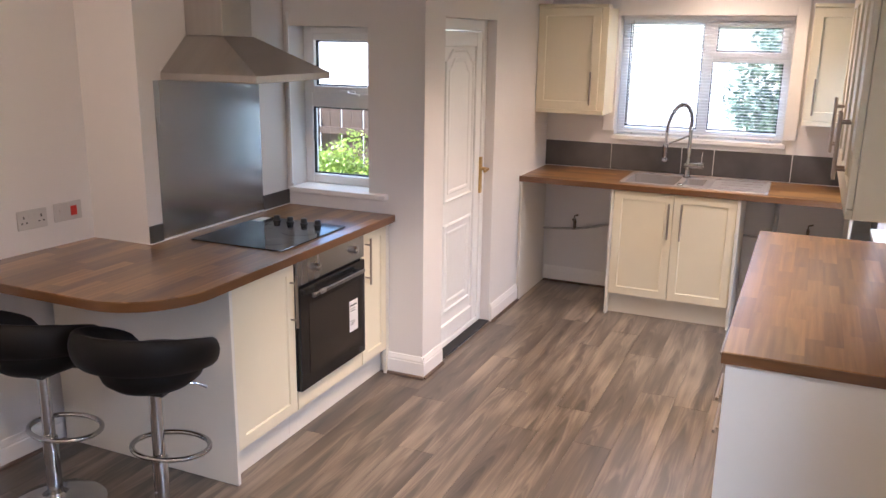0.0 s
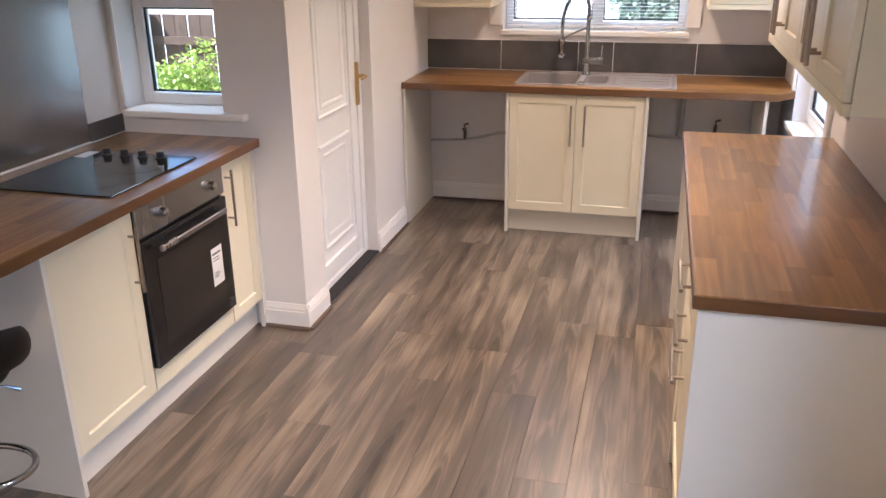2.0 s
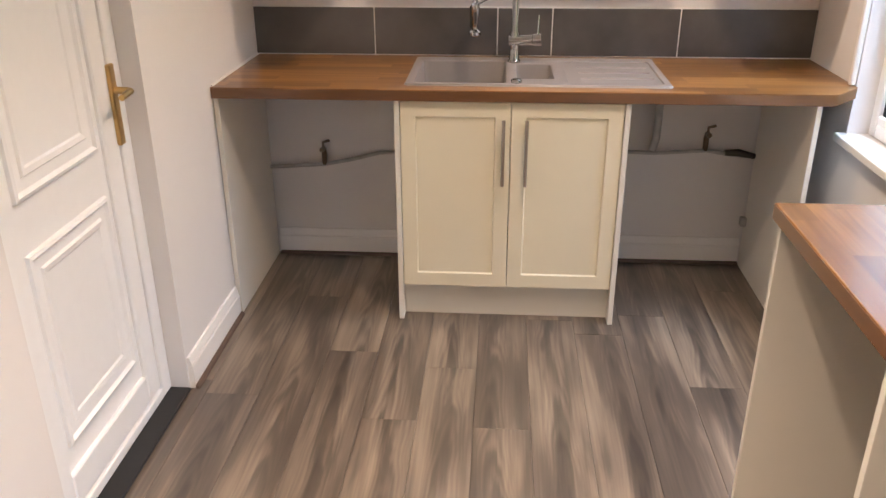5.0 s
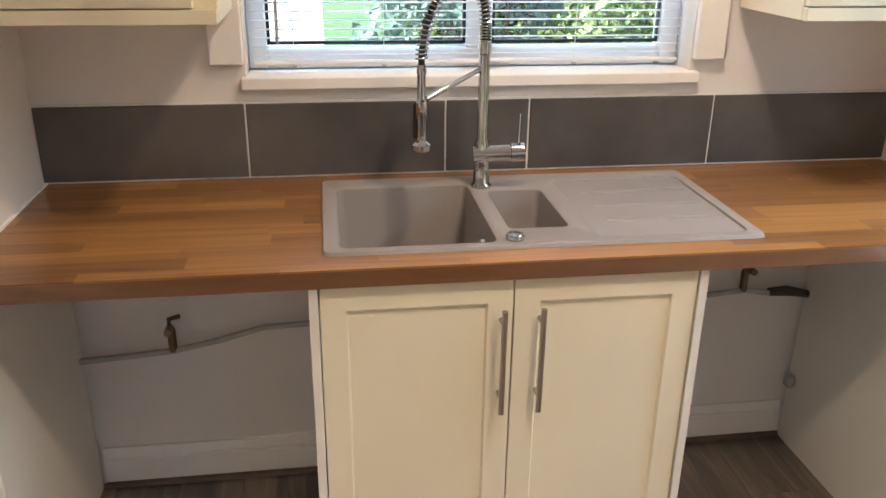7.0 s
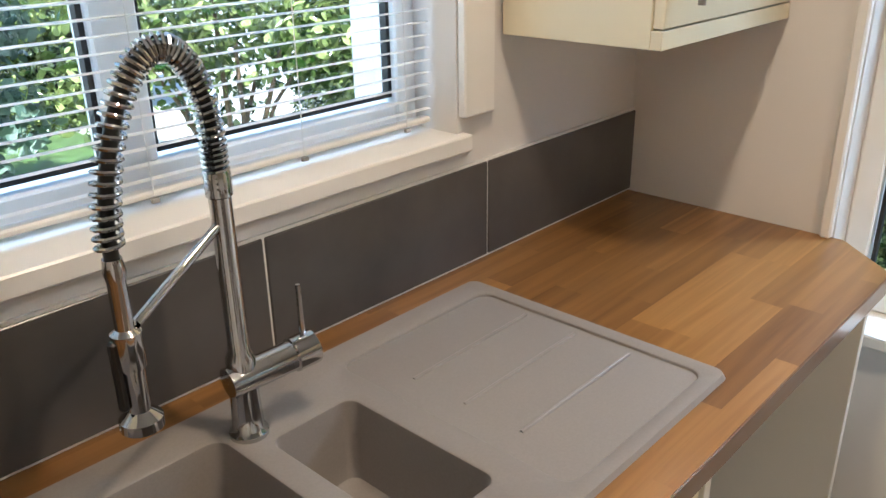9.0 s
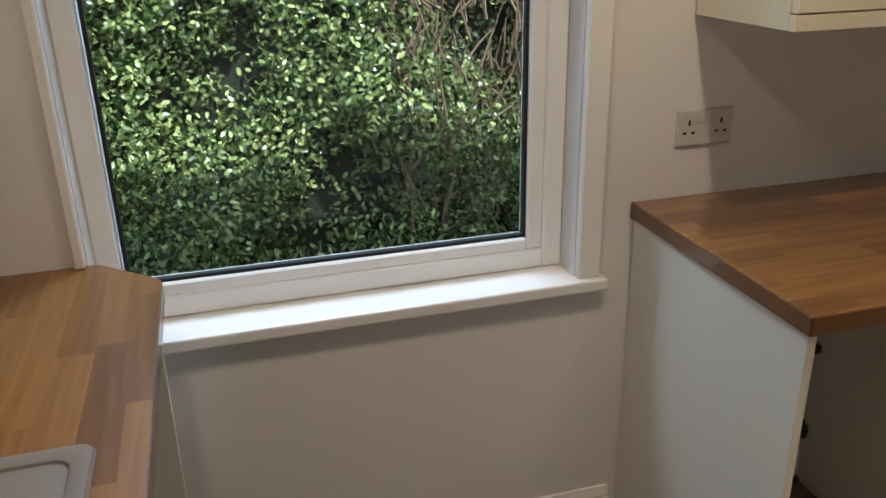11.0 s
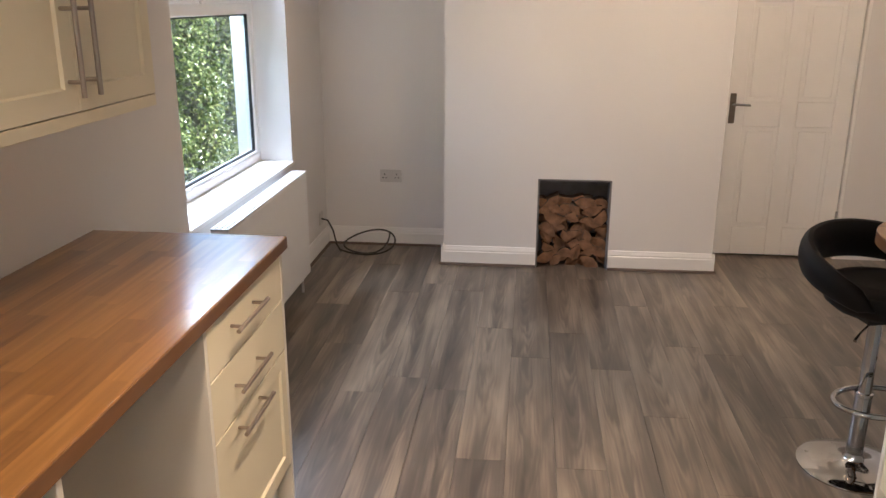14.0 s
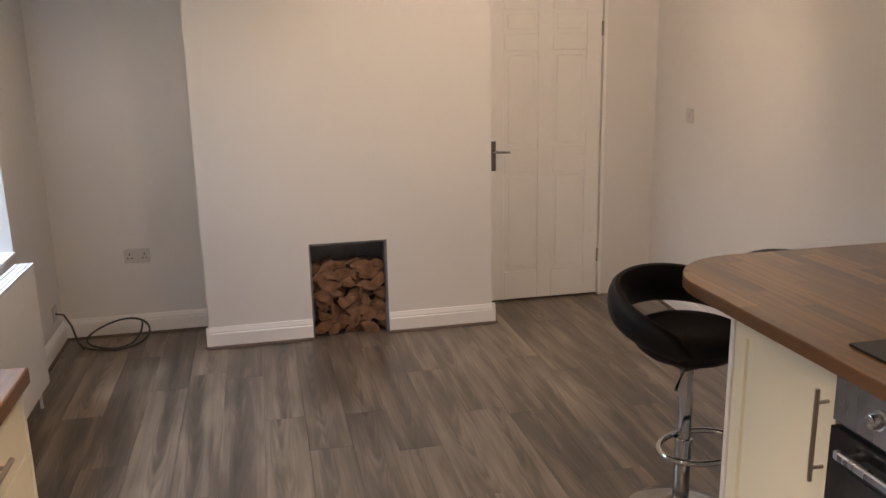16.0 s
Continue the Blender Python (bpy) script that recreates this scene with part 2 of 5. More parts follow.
GROUT = mat("white_grout", (0.78, 0.76, 0.73), 0.8, vary=0.05, scale=30)
STEEL = mat("brushed_steel", (0.38, 0.385, 0.40), 0.27, 1.0, vary=0.02, scale=2, bump=0.5, bscale=1.1, stretch=(1, 3, 0.5), rv=0.015)
HOODST = mat("satin_steel_hood", (0.50, 0.475, 0.45), 0.34, 1.0, vary=0.05, scale=3, stretch=(8, 1, 1))
NICKEL = mat("brushed_nickel_handle", (0.40, 0.35, 0.30), 0.33, 1.0, vary=0.05, scale=40)
CHROME = mat("polished_chrome", (0.50, 0.50, 0.50), 0.08, 1.0, vary=0.02)
BRASS = mat("aged_brass", (0.55, 0.38, 0.15), 0.32, 1.0, vary=0.12, scale=30)
BRONZE = mat("dark_bronze", (0.20, 0.165, 0.135), 0.4, 1.0, vary=0.1, scale=30)
SINK = mat("taupe_composite", (0.245, 0.222, 0.21), 0.36, vary=0.05, scale=300, bump=0.08, bscale=500)
BLKGLASS = mat("black_ceramic_glass", (0.012, 0.012, 0.013), 0.07, vary=0.1, spec=0.4)
OVENGLASS = mat("oven_door_glass", (0.018, 0.016, 0.015), 0.12, vary=0.1)
BLKPLAST = mat("black_plastic", (0.018, 0.018, 0.018), 0.35, vary=0.1, scale=20)
LEATHER = mat("black_leatherette", (0.007, 0.0065, 0.0065), 0.55, spec=0.2, vary=0.2, scale=12, bump=0.25, bscale=220)
SOCKETW = mat("white_plastic", (0.55, 0.525, 0.50), 0.35, vary=0.02)
DARKSLOT = mat("dark_slot", (0.02, 0.02, 0.02), 0.6)
RED = mat("red_neon_switch", (0.55, 0.03, 0.02), 0.3)
BEAD = mat("dark_floor_bead", (0.11, 0.075, 0.055), 0.5, vary=0.15, scale=25)
SUB = mat("dark_underlay", (0.05, 0.04, 0.035), 0.9)
PIPE = mat("grey_painted_pipe", (0.42, 0.41, 0.39), 0.6, vary=0.15, scale=25)
COPPER = mat("aged_valve_brass", (0.13, 0.10, 0.07), 0.4, 1.0, vary=0.2, scale=50)
CABLE = mat("black_cable", (0.03, 0.027, 0.024), 0.5, vary=0.1)
BARK = mat("log_bark", (0.060, 0.037, 0.024), 0.9, vary=0.35, scale=30, bump=0.6, bscale=60)
LOGEND = mat("split_log_face", (0.19, 0.10, 0.052), 0.8, vary=0.40, scale=22, bump=0.4, bscale=70)
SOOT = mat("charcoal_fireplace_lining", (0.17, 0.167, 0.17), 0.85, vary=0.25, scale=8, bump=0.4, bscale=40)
BLIND = mat("white_aluminium_slat", (0.80, 0.80, 0.79), 0.4, vary=0.02)
RUBBER = mat("black_gasket", (0.012, 0.012, 0.012), 0.6)
GLASS = glass_mat()
PAPER = mat("white_sticker", (0.75, 0.74, 0.72), 0.6)
INK = mat("grey_ink", (0.12, 0.12, 0.12), 0.6)
GRASS = mat("lawn_grass", (0.085, 0.135, 0.035), 0.9, vary=0.45, scale=9, bump=0.8, bscale=60)
GLARE_GROUND = mat("pale_patio_and_glare", (0.55, 0.52, 0.46), 0.85, vary=0.15, scale=7, bump=0.4, bscale=50)
FENCE = mat("dark_fence_wood", (0.085, 0.05, 0.033), 0.8, vary=0.35, scale=14, bump=0.5, bscale=60, stretch=(6, 6, 1))
CORE_SHADE = mat("hedge_core_shade", (0.018, 0.02, 0.010), 0.95, vary=0.4, scale=20)
TWIG = mat("dry_twig", (0.17, 0.105, 0.06), 0.85, vary=0.3, scale=30)
LEAF_H = leaf_mat("privet_leaf", (0.020, 0.048, 0.006), (0.52, 0.58, 0.20), 0.24, True)
LEAF_Y = leaf_mat("golden_shrub_leaf", (0.16, 0.26, 0.03), (0.46, 0.54, 0.10))
LEAF_B = leaf_mat("blue_green_leaf", (0.07, 0.12, 0.08), (0.26, 0.33, 0.24))


# ---- mesh helpers ----
def box(bm, x0, x1, y0, y1, z0, z1, bev=0.0, seg=1):
    """Adds a box, its edges bevelled by bev."""
    v = [bm.verts.new((x, y, z)) for x in (x0, x1) for y in (y0, y1) for z in (z0, z1)]
    f = [bm.faces.new([v[i] for i in q]) for q in ((0, 1, 3, 2), (4, 6, 7, 5), (0, 4, 5, 1), (2, 3, 7, 6), (0, 2, 6, 4), (1, 5, 7, 3))]
    if bev:
        bmesh.ops.bevel(bm, geom=list({e for q in f for e in q.edges}), offset=bev, segments=seg, affect="EDGES", profile=0.5)
    return bm


def frame_axes(d):
    d = d.normalized()
    s = Vector((0, 0, 1)) if abs(d.z) < 0.9 else Vector((1, 0, 0))
    a = d.cross(s).normalized()
    return a, d.cross(a).normalized()


def tube(bm, pts, r, n=10, closed=False):
    """A round bar along points; r one radius or one for each point."""
    pts = [Vector(p) for p in pts]
    rs = r if isinstance(r, (list, tuple)) else [r] * len(pts)
    rings = []
    a = None
    for i, p in enumerate(pts):
        q0 = pts[i - 1] if (i or closed) else pts[0]
        q1 = pts[(i + 1) % len(pts)] if (i < len(pts) - 1 or closed) else pts[-1]
        d = (q1 - q0).normalized()
        if a is None:
            a = frame_axes(d)[0]
        a = (a - d * a.dot(d)).normalized()
        b = d.cross(a)
        rings.append([bm.verts.new(p + (a * math.cos(k * math.tau / n) + b * math.sin(k * math.tau / n)) * rs[i]) for k in range(n)])
    pairs = list(zip(rings, rings[1:])) + ([(rings[-1], rings[0])] if closed else [])
    for r0, r1 in pairs:
        for k in range(n):
            bm.faces.new((r0[k], r0[(k + 1) % n], r1[(k + 1) % n], r1[k]))
    if not closed:
        bm.faces.new(rings[0][::-1])
        bm.faces.new(rings[-1])
    return bm


def lathe(bm, profile, n=28, c=(0, 0)):
    """Turns a profile of (radius, z) about the upright through c; closed at both ends."""
    rings = [[bm.verts.new((c[0] + r * math.cos(k * math.tau / n), c[1] + r * math.sin(k * math.tau / n), z)) for k in range(n)] for r, z in profile]
    for r0, r1 in zip(rings, rings[1:]):
        for k in range(n):
            bm.faces.new((r0[k], r0[(k + 1) % n], r1[(k + 1) % n], r1[k]))
    bm.faces.new(rings[0][::-1])
    bm.faces.new(rings[-1])
    return bm


def rrect(x0, x1, y0, y1, r, n=6, corners=(1, 1, 1, 1)):
    """Points round a rectangle with rounded corners, from the low corner anticlockwise."""
    out = []
    for k, (cx, cy, a0) in enumerate(((x0, y0, 180), (x1, y0, 270), (x1, y1, 0), (x0, y1, 90))):
        q = r * corners[k]
        sx, sy = (1 if cx == x0 else -1), (1 if cy == y0 else -1)
        if not q:
            out.append((cx, cy))
            continue
        for i in range(n + 1):
            a = radians(a0 + 90 * i / n)
            out.append((cx + sx * q + q * math.cos(a), cy + sy * q + q * math.sin(a)))
    return out


def prism(bm, pts, z0, z1, bev=0.0):
    lo = [bm.verts.new((*p, z0)) for p in pts]
    hi = [bm.verts.new((*p, z1)) for p in pts]
    top = bm.faces.new(hi)
    bot = bm.faces.new(lo[::-1])
    n = len(pts)
    for k in range(n):
        bm.faces.new((lo[k], lo[(k + 1) % n], hi[(k + 1) % n], hi[k]))
    if bev:
        bmesh.ops.bevel(bm, geom=list(top.edges) + list(bot.edges), offset=bev, segments=2, affect="EDGES", profile=0.5)
    return bm


ORIGIN = {}


def finish(name, bm, material, smooth):
    bmesh.ops.recalc_face_normals(bm, faces=bm.faces)
    me = bpy.data.meshes.new(name)
    bm.to_mesh(me)
    bm.free()
    me.materials.append(material)
    if smooth:
        me.polygons.foreach_set("use_smooth", [True] * len(me.polygons))
        me.set_sharp_from_angle(angle=radians(38))
    return me


def part(name, bm, material, parent=None, label="", smooth=False, m=None):
    """Links a bmesh, given in world places, as one mesh under a thing or a part."""
    if m is not None:
        bm.transform(m)
    if parent is not None:
        bm.transform(Matrix.Translation(-ORIGIN[parent.name]))
    ob = new(name, finish(name, bm, material, smooth))
    if parent is not None:
        ob.parent = parent
        ORIGIN[ob.name] = ORIGIN[parent.name]
    if label:
        tagged(ob, label)
    return ob


def thing(name, place, label, category, group="", kind=""):
    ob = new(name)
    ob.location = place
    ob.empty_display_size = 0.05
    ORIGIN[ob.name] = Vector(place)
    return tagged(ob, label, category, group, kind)


def structure(name, bm, material, label, category, smooth=False):
    ob = part(name, bm, material, None, "", smooth)
    ORIGIN[ob.name] = Vector((0, 0, 0))
    return tagged(ob, label, category, "", "structure")


def B(*args, **kw):
    return box(bmesh.new(), *args, **kw)


# Ways that a front can face: local x runs along it, local -y points out of it.
def south(x, y, z):
    return pose(x, y, z)


def east(x, y, z):
    return pose(x, y, z, 0, 0, 90)


def west(x, y, z):
    return pose(x, y, z, 0, 0, -90)


def north(x, y, z):
    return pose(x, y, z, 0, 0, 180)


def shaker(w, h, t=0.02, rail=0.075):
    """A shaker door front of width w and height h: frame with a sunk middle."""
    bm = B(0, w, 0, t, 0, h, bev=0.0015)
    front = min(bm.faces, key=lambda f: f.calc_center_median().y)
    bmesh.ops.inset_region(bm, faces=[front], thickness=rail - 0.0015)
    bmesh.ops.inset_region(bm, faces=[front], thickness=0.006, depth=-0.008)
    return bm


def bar_handle(x, z0, z1, level=False):
    """A bar on two posts, upright or level, standing off a front at y = 0."""
    bm = bmesh.new()
    d = 0.034
    if level:
        tube(bm, [(z0, -d, x), (z1, -d, x)], 0.0062, 12)
        for q in (z0 + 0.035, z1 - 0.035):
            tube(bm, [(q, 0.001, x), (q, -d, x)], 0.005, 8)
    else:
        tube(bm, [(x, -d, z0), (x, -d, z1)], 0.0062, 12)
        for q in (z0 + 0.035, z1 - 0.035):
            tube(bm, [(x, 0.001, q), (x, -d, q)], 0.005, 8)
    return bm


def shaker_door(parent, m, w, h, hx, hz0, hz1):
    d = part("door", shaker(w, h), CREAM, parent, "cream shaker door with sunk panel", m=m)
    part("handle", bar_handle(hx, hz0, hz1), NICKEL, d, "brushed nickel bar handle", True, m=m)
    return d


# ---- structure: walls, floor, ceiling ----
XE, XW, YN, YS, XB, YP = 2.31, -1.47, 5.005, -1.60, -0.866, 2.775
H = 2.45
WT = 0.93


def west_x(y):
    """Face of the west wall, which is a little out of square."""
    return -1.205 + (y - 1.655) * 0.077


WSKEW = math.degrees(math.atan(0.077))


def wall(name, boxes, label, material=PAINT):
    bm = bmesh.new()
    for b in boxes:
        box(bm, *b)
    return structure(name, bm, material, label, "wall")


# openings: north window, two east windows, small window over the hob, back door, hall door
NX0, NX1, NZ0, NZ1 = 0.52, 1.69, 1.195, 2.05
AY0, AY1, AZ0, AZ1 = 3.455, 4.515, 0.757, 2.05
BY0, BY1, BZ0, BZ1 = -0.835, 0.69, 0.725, 2.05
CX0, CX1, CZ0, CZ1 = -0.83, -0.335, 1.04, 1.925
DY0, DY1, DZ1 = 3.03, 3.83, 1.985
wall("wall_north", [(-0.28, NX0, YN, 5.28, 0, H), (NX1, XE + 0.32, YN, 5.28, 0, H), (NX0, NX1, YN, 5.28, 0, NZ0 - 0.03), (NX0, NX1, YN, 5.28, NZ1, H)],
     "white painted plaster wall behind the sink")
wall("wall_east", [(XE, XE + 0.32, AY1, YN, 0, H), (XE, XE + 0.32, BY1, AY0, 0, H), (XE, XE + 0.32, YS - 0.2, BY0, 0, H),
                   (XE, XE + 0.32, AY0, AY1, 0, AZ0 - 0.03), (XE, XE + 0.32, AY0, AY1, AZ1, H), (XE, XE + 0.32, BY0, BY1, 0, BZ0 - 0.02), (XE, XE + 0.32, BY0, BY1, BZ1, H)],
     "white painted plaster wall with two windows")
wall("wall_back_door", [(-0.28, 0, YP + 0.25, DY0, 0, H), (-0.28, 0, DY1, YN, 0, H), (-0.28, 0, DY0, DY1, DZ1, H), (-0.28, 0, DY0, DY1, -0.05, 0.004)],
     "white painted wall round the back door")
wall("wall_hob_window", [(XW - 0.25, CX0, YP, YP + 0.25, 0, H), (CX1, 0, YP, YP + 0.25, 0, H), (CX0, CX1, YP, YP + 0.25, 0, CZ0 - 0.03), (CX0, CX1, YP, YP + 0.25, CZ1, H)],
     "white painted wall beside the cooker with a small window")
ww = prism(bmesh.new(), [(XW - 0.25, YS - 0.2), (west_x(YS - 0.2), YS - 0.2), (west_x(YP - 0.001), YP - 0.001), (XW - 0.25, YP - 0.001)], 0, H)
structure("wall_west", ww, PAINT, "white painted plaster wall with sockets and switch", "wall")
BF = 1.655  # south face of the cooker breast
wall("wall_cooker_breast", [(-1.3, XB, BF, YP - 0.002, 0.001, H - 0.001)], "white painted breast behind the cooker")
wall("wall_south", [(XW, -1.085, YS - 0.2, YS, 0, H), (-0.31, XE, YS - 0.2, YS, 0, H), (-1.085, -0.31, YS - 0.2, YS, 1.99, H), (-1.085, -0.31, YS - 0.2, YS - 0.12, 0, 1.99)],
     "white painted wall beside the chimney breast")
FX0, FX1, FZ, CBX0, CBX1, CBY = 0.413, 0.866, 0.572, -0.225, 1.452, -1.215
wall("wall_chimney_breast", [(CBX0, FX0, YS, CBY, 0, H), (FX1, CBX1, YS, CBY, 0, H), (FX0, FX1, YS, CBY, FZ, H)], "white painted chimney breast with log opening")
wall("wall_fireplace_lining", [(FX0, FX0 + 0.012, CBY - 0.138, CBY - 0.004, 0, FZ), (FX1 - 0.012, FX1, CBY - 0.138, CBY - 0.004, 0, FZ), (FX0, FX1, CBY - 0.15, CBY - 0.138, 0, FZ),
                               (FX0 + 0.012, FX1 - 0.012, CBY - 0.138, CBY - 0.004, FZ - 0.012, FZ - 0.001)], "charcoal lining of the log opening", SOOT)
structure("ceiling", B(XW - 0.25, XE + 0.32, YS - 0.2, 5.28, H, H + 0.15), CEIL, "flat white painted ceiling", "ceiling")
fl = bmesh.new()
box(fl, XW - 0.25, XE + 0.32, YS - 0.2, YP + 0.02, -0.12, -0.012)
box(fl, -0.28, XE + 0.32, YP + 0.02, 5.28, -0.12, -0.012)
floor = structure("floor", fl, SUB, "grey-brown oak-look plank floor", "floor")


def skirting(name, p, q, out, h=0.125, t=0.018):
    """A moulded skirting board from p to q on the floor, standing off the wall to the side out, with a dark bead at its foot."""
    p, q, o = Vector((*p, 0)), Vector((*q, 0)), Vector((*out, 0))
    prof = [(0, 0.004), (t, 0.004), (t, h * 0.70), (t * 0.78, h * 0.74), (t * 0.86, h * 0.80), (t * 0.55, h * 0.93), (t * 0.42, h), (0, h)]
    bm = bmesh.new()
    a = [bm.verts.new(p + o * d + Vector((0, 0, z))) for d, z in prof]
    b = [bm.verts.new(q + o * d + Vector((0, 0, z))) for d, z in prof]
    n = len(prof)
    for k in range(n):
        bm.faces.new((a[k], a[(k + 1) % n], b[(k + 1) % n], b[k]))
    bm.faces.new(a[::-1])
    bm.faces.new(b)
    ob = structure(name, bm, GLOSS, "white gloss moulded skirting board", "skirting")
    bm = bmesh.new()
    prof = [(t, 0.002), (t + 0.014, 0.002), (t + 0.010, 0.011), (t, 0.016)]
    a = [bm.verts.new(p + o * d + Vector((0, 0, z))) for d, z in prof]
    b = [bm.verts.new(q + o * d + Vector((0, 0, z))) for d, z in prof]
    for k in range(4):
        bm.faces.new((a[k], a[(k + 1) % 4], b[(k + 1) % 4], b[k]))
    bm.faces.new(a[::-1])
    bm.faces.new(b)
    part("floor_bead", bm, BEAD, ob, "dark wood-look bead along the floor")


S = 0.0178
skirting("baseboard_pillar_south", (-0.24, YP), (0.0 + S, YP), (0, -1))
skirting("baseboard_pillar_east", (0, YP - S + 0.0002), (0, DY0 - 0.01), (1, 0))
skirting("baseboard_back_door", (0, DY1 + 0.01), (0, 4.38), (1, 0))
skirting("baseboard_north_a", (0.03, YN), (0.661, YN), (0, -1))
skirting("baseboard_north_b", (1.507, YN), (2.138, YN), (0, -1))
skirting("baseboard_east_a", (XE, 4.36), (XE, 3.33), (-1, 0), 0.12)
skirting("baseboard_bays", (XE, 3.284), (XE, 2.715), (-1, 0), 0.12)
skirting("baseboard_east_b", (XE, 1.41), (XE, YS), (-1, 0), 0.12)
skirting("baseboard_alcove", (XE - S, YS), (CBX1, YS), (0, 1))
skirting("baseboard_breast_east", (CBX1, YS + S), (CBX1, CBY + S - 0.0002), (1, 0))
skirting("baseboard_breast_a", (CBX1 + S, CBY), (FX1, CBY), (0, 1))
skirting("baseboard_breast_b", (FX0, CBY), (CBX0 - S, CBY), (0, 1))
skirting("baseboard_breast_west", (CBX0, CBY + S - 0.0002), (CBX0, YS + 0.03), (-1, 0))
skirting("baseboard_west", (west_x(YS), YS), (west_x(1.37), 1.37), (0.997, -0.077))
structure("threshold_strip", B(-0.10, 0.006, DY0, DY1, 0.004, 0.016, bev=0.004), RUBBER, "black rubber threshold under the back door", "threshold")


# ---- windows ----
def window(name, m, w, h, panes, bars, label, inner=0.05, depth=0.06):
    """A white frame of width w and height h at the pose m, local x along it and -y indoors; panes and bars are (x0, x1, z0, z1)."""
    win = thing(name, m.translation, label, "window", kind="structure")
    f = bmesh.new()
    box(f, 0, inner, 0, depth, 0, h, bev=0.004)
    box(f, w - inner, w, 0, depth, 0, h, bev=0.004)
    box(f, inner, w - inner, 0.001, depth - 0.001, 0, inner, bev=0.004)
    box(f, inner, w - inner, 0.001, depth - 0.001, h - inner, h, bev=0.004)
    for b in bars:
        box(f, b[0], b[1], 0.002, depth - 0.002, b[2], b[3], bev=0.004)
    fr = part("window_frame", f, UPVC, win, "white plastic window frame", m=m)
    for x0, x1, z0, z1, sash in panes:
        if sash:
            s = bmesh.new()
            for q in ((x0, x0 + sash, z0, z1), (x1 - sash, x1, z0, z1), (x0 + sash, x1 - sash, z0, z0 + sash), (x0 + sash, x1 - sash, z1 - sash, z1)):
                box(s, q[0], q[1], -0.012, depth - 0.01, q[2], q[3], bev=0.004)
            part("sash", s, UPVC, win, "white opening sash", m=m)
            x0, x1, z0, z1 = x0 + sash, x1 - sash, z0 + sash, z1 - sash
        g = bmesh.new()
        for q in ((x0, x0 + 0.008, z0, z1), (x1 - 0.008, x1, z0, z1), (x0, x1, z0, z0 + 0.008), (x0, x1, z1 - 0.008, z1)):
            box(g, q[0], q[1], 0.014, 0.03, q[2], q[3])
        part("gasket", g, RUBBER, win, "black rubber glazing gasket", m=m)
        pane = part("pane", B(x0 - 0.002, x1 + 0.002, 0.020, 0.024, z0 - 0.002, z1 + 0.002), GLASS, win, "clear glass pane", m=m)
        pane.visible_shadow = False
    return win


def stay(win, m, x, z):
    bm = bmesh.new()
    box(bm, x - 0.045, x + 0.045, -0.022, -0.012, z - 0.010, z + 0.010, bev=0.003)
    tube(bm, [(x, -0.02, z), (x + 0.02, -0.045, z - 0.004), (x + 0.085, -0.045, z - 0.012)], 0.007, 8)
    part("window_handle", bm, UPVC, win, "white window handle", True, m=m)


w1, h1 = NX1 - NX0, NZ1 - NZ0
m1 = south(NX0, 5.105, NZ0)
win = window("window_1", m1, w1, h1, [(0.05, 0.575, 0.06, h1 - 0.05, 0), (0.645, w1 - 0.05, 0.06, 0.545, 0), (0.625, w1 - 0.035, 0.575, h1 - 0.035, 0.04)],
             [(0.575, 0.645, 0.05, h1 - 0.05), (0.645, w1 - 0.05, 0.545, 0.60)], "white plastic window with top light over the sink")
stay(win, m1, 0.9, 0.60)
part("window_sill", B(NX0 - 0.012, NX1 + 0.02, 4.982, 5.16, NZ0 - 0.032, NZ0 - 0.001, bev=0.003), GLOSS, win, "white painted sill board")
for x0, x1 in ((NX0 - 0.085, NX0 - 0.002), (NX1 + 0.002, NX1 + 0.085)):
    part("architrave", B(x0, x1, 4.985, YN - 0.001, 1.225, 2.16, bev=0.003), GLOSS, win, "white painted window surround")
part("architrave", B(NX0 - 0.085, NX1 + 0.085, 4.986, YN - 0.001, NZ1 + 0.002, 2.159, bev=0.003), GLOSS, win)

w2, h2 = AY1 - AY0, AZ1 - AZ0
m2 = west(XE + 0.075, AY1, AZ0)
win = window("window_2", m2, w2, h2, [(0.055, w2 - 0.09, 0.08, h2 - 0.05, 0)], [(w2 - 0.09, w2 - 0.05, 0.05, h2 - 0.05), (0.05, w2 - 0.09, 0.05, 0.08)],
             "white plastic picture window facing the hedge")
part("window_sill", B(XE - 0.04, XE + 0.16, AY0 - 0.075, AY1 + 0.02, AZ0 - 0.032, AZ0 - 0.001, bev=0.006, seg=2), GLOSS, win, "white painted sill board with rounded nose")
part("architrave", B(XE - 0.022, XE - 0.001, AY0 - 0.06, AY0 - 0.002, AZ0 - 0.001, 2.11, bev=0.004), GLOSS, win, "white painted window surround")
part("architrave", B(XE - 0.022, XE - 0.001, AY1 + 0.002, AY1 + 0.024, WT + 0.001, 2.11, bev=0.004), GLOSS, win)
part("architrave", B(XE - 0.021, XE - 0.001, AY0 - 0.059, AY1 - 0.001, AZ1 + 0.002, 2.109, bev=0.004), GLOSS, win)

w3, h3 = BY1 - BY0 + 0.08, BZ1 - BZ0
m3 = west(XE + 0.19, BY1 + 0.04, BZ0)
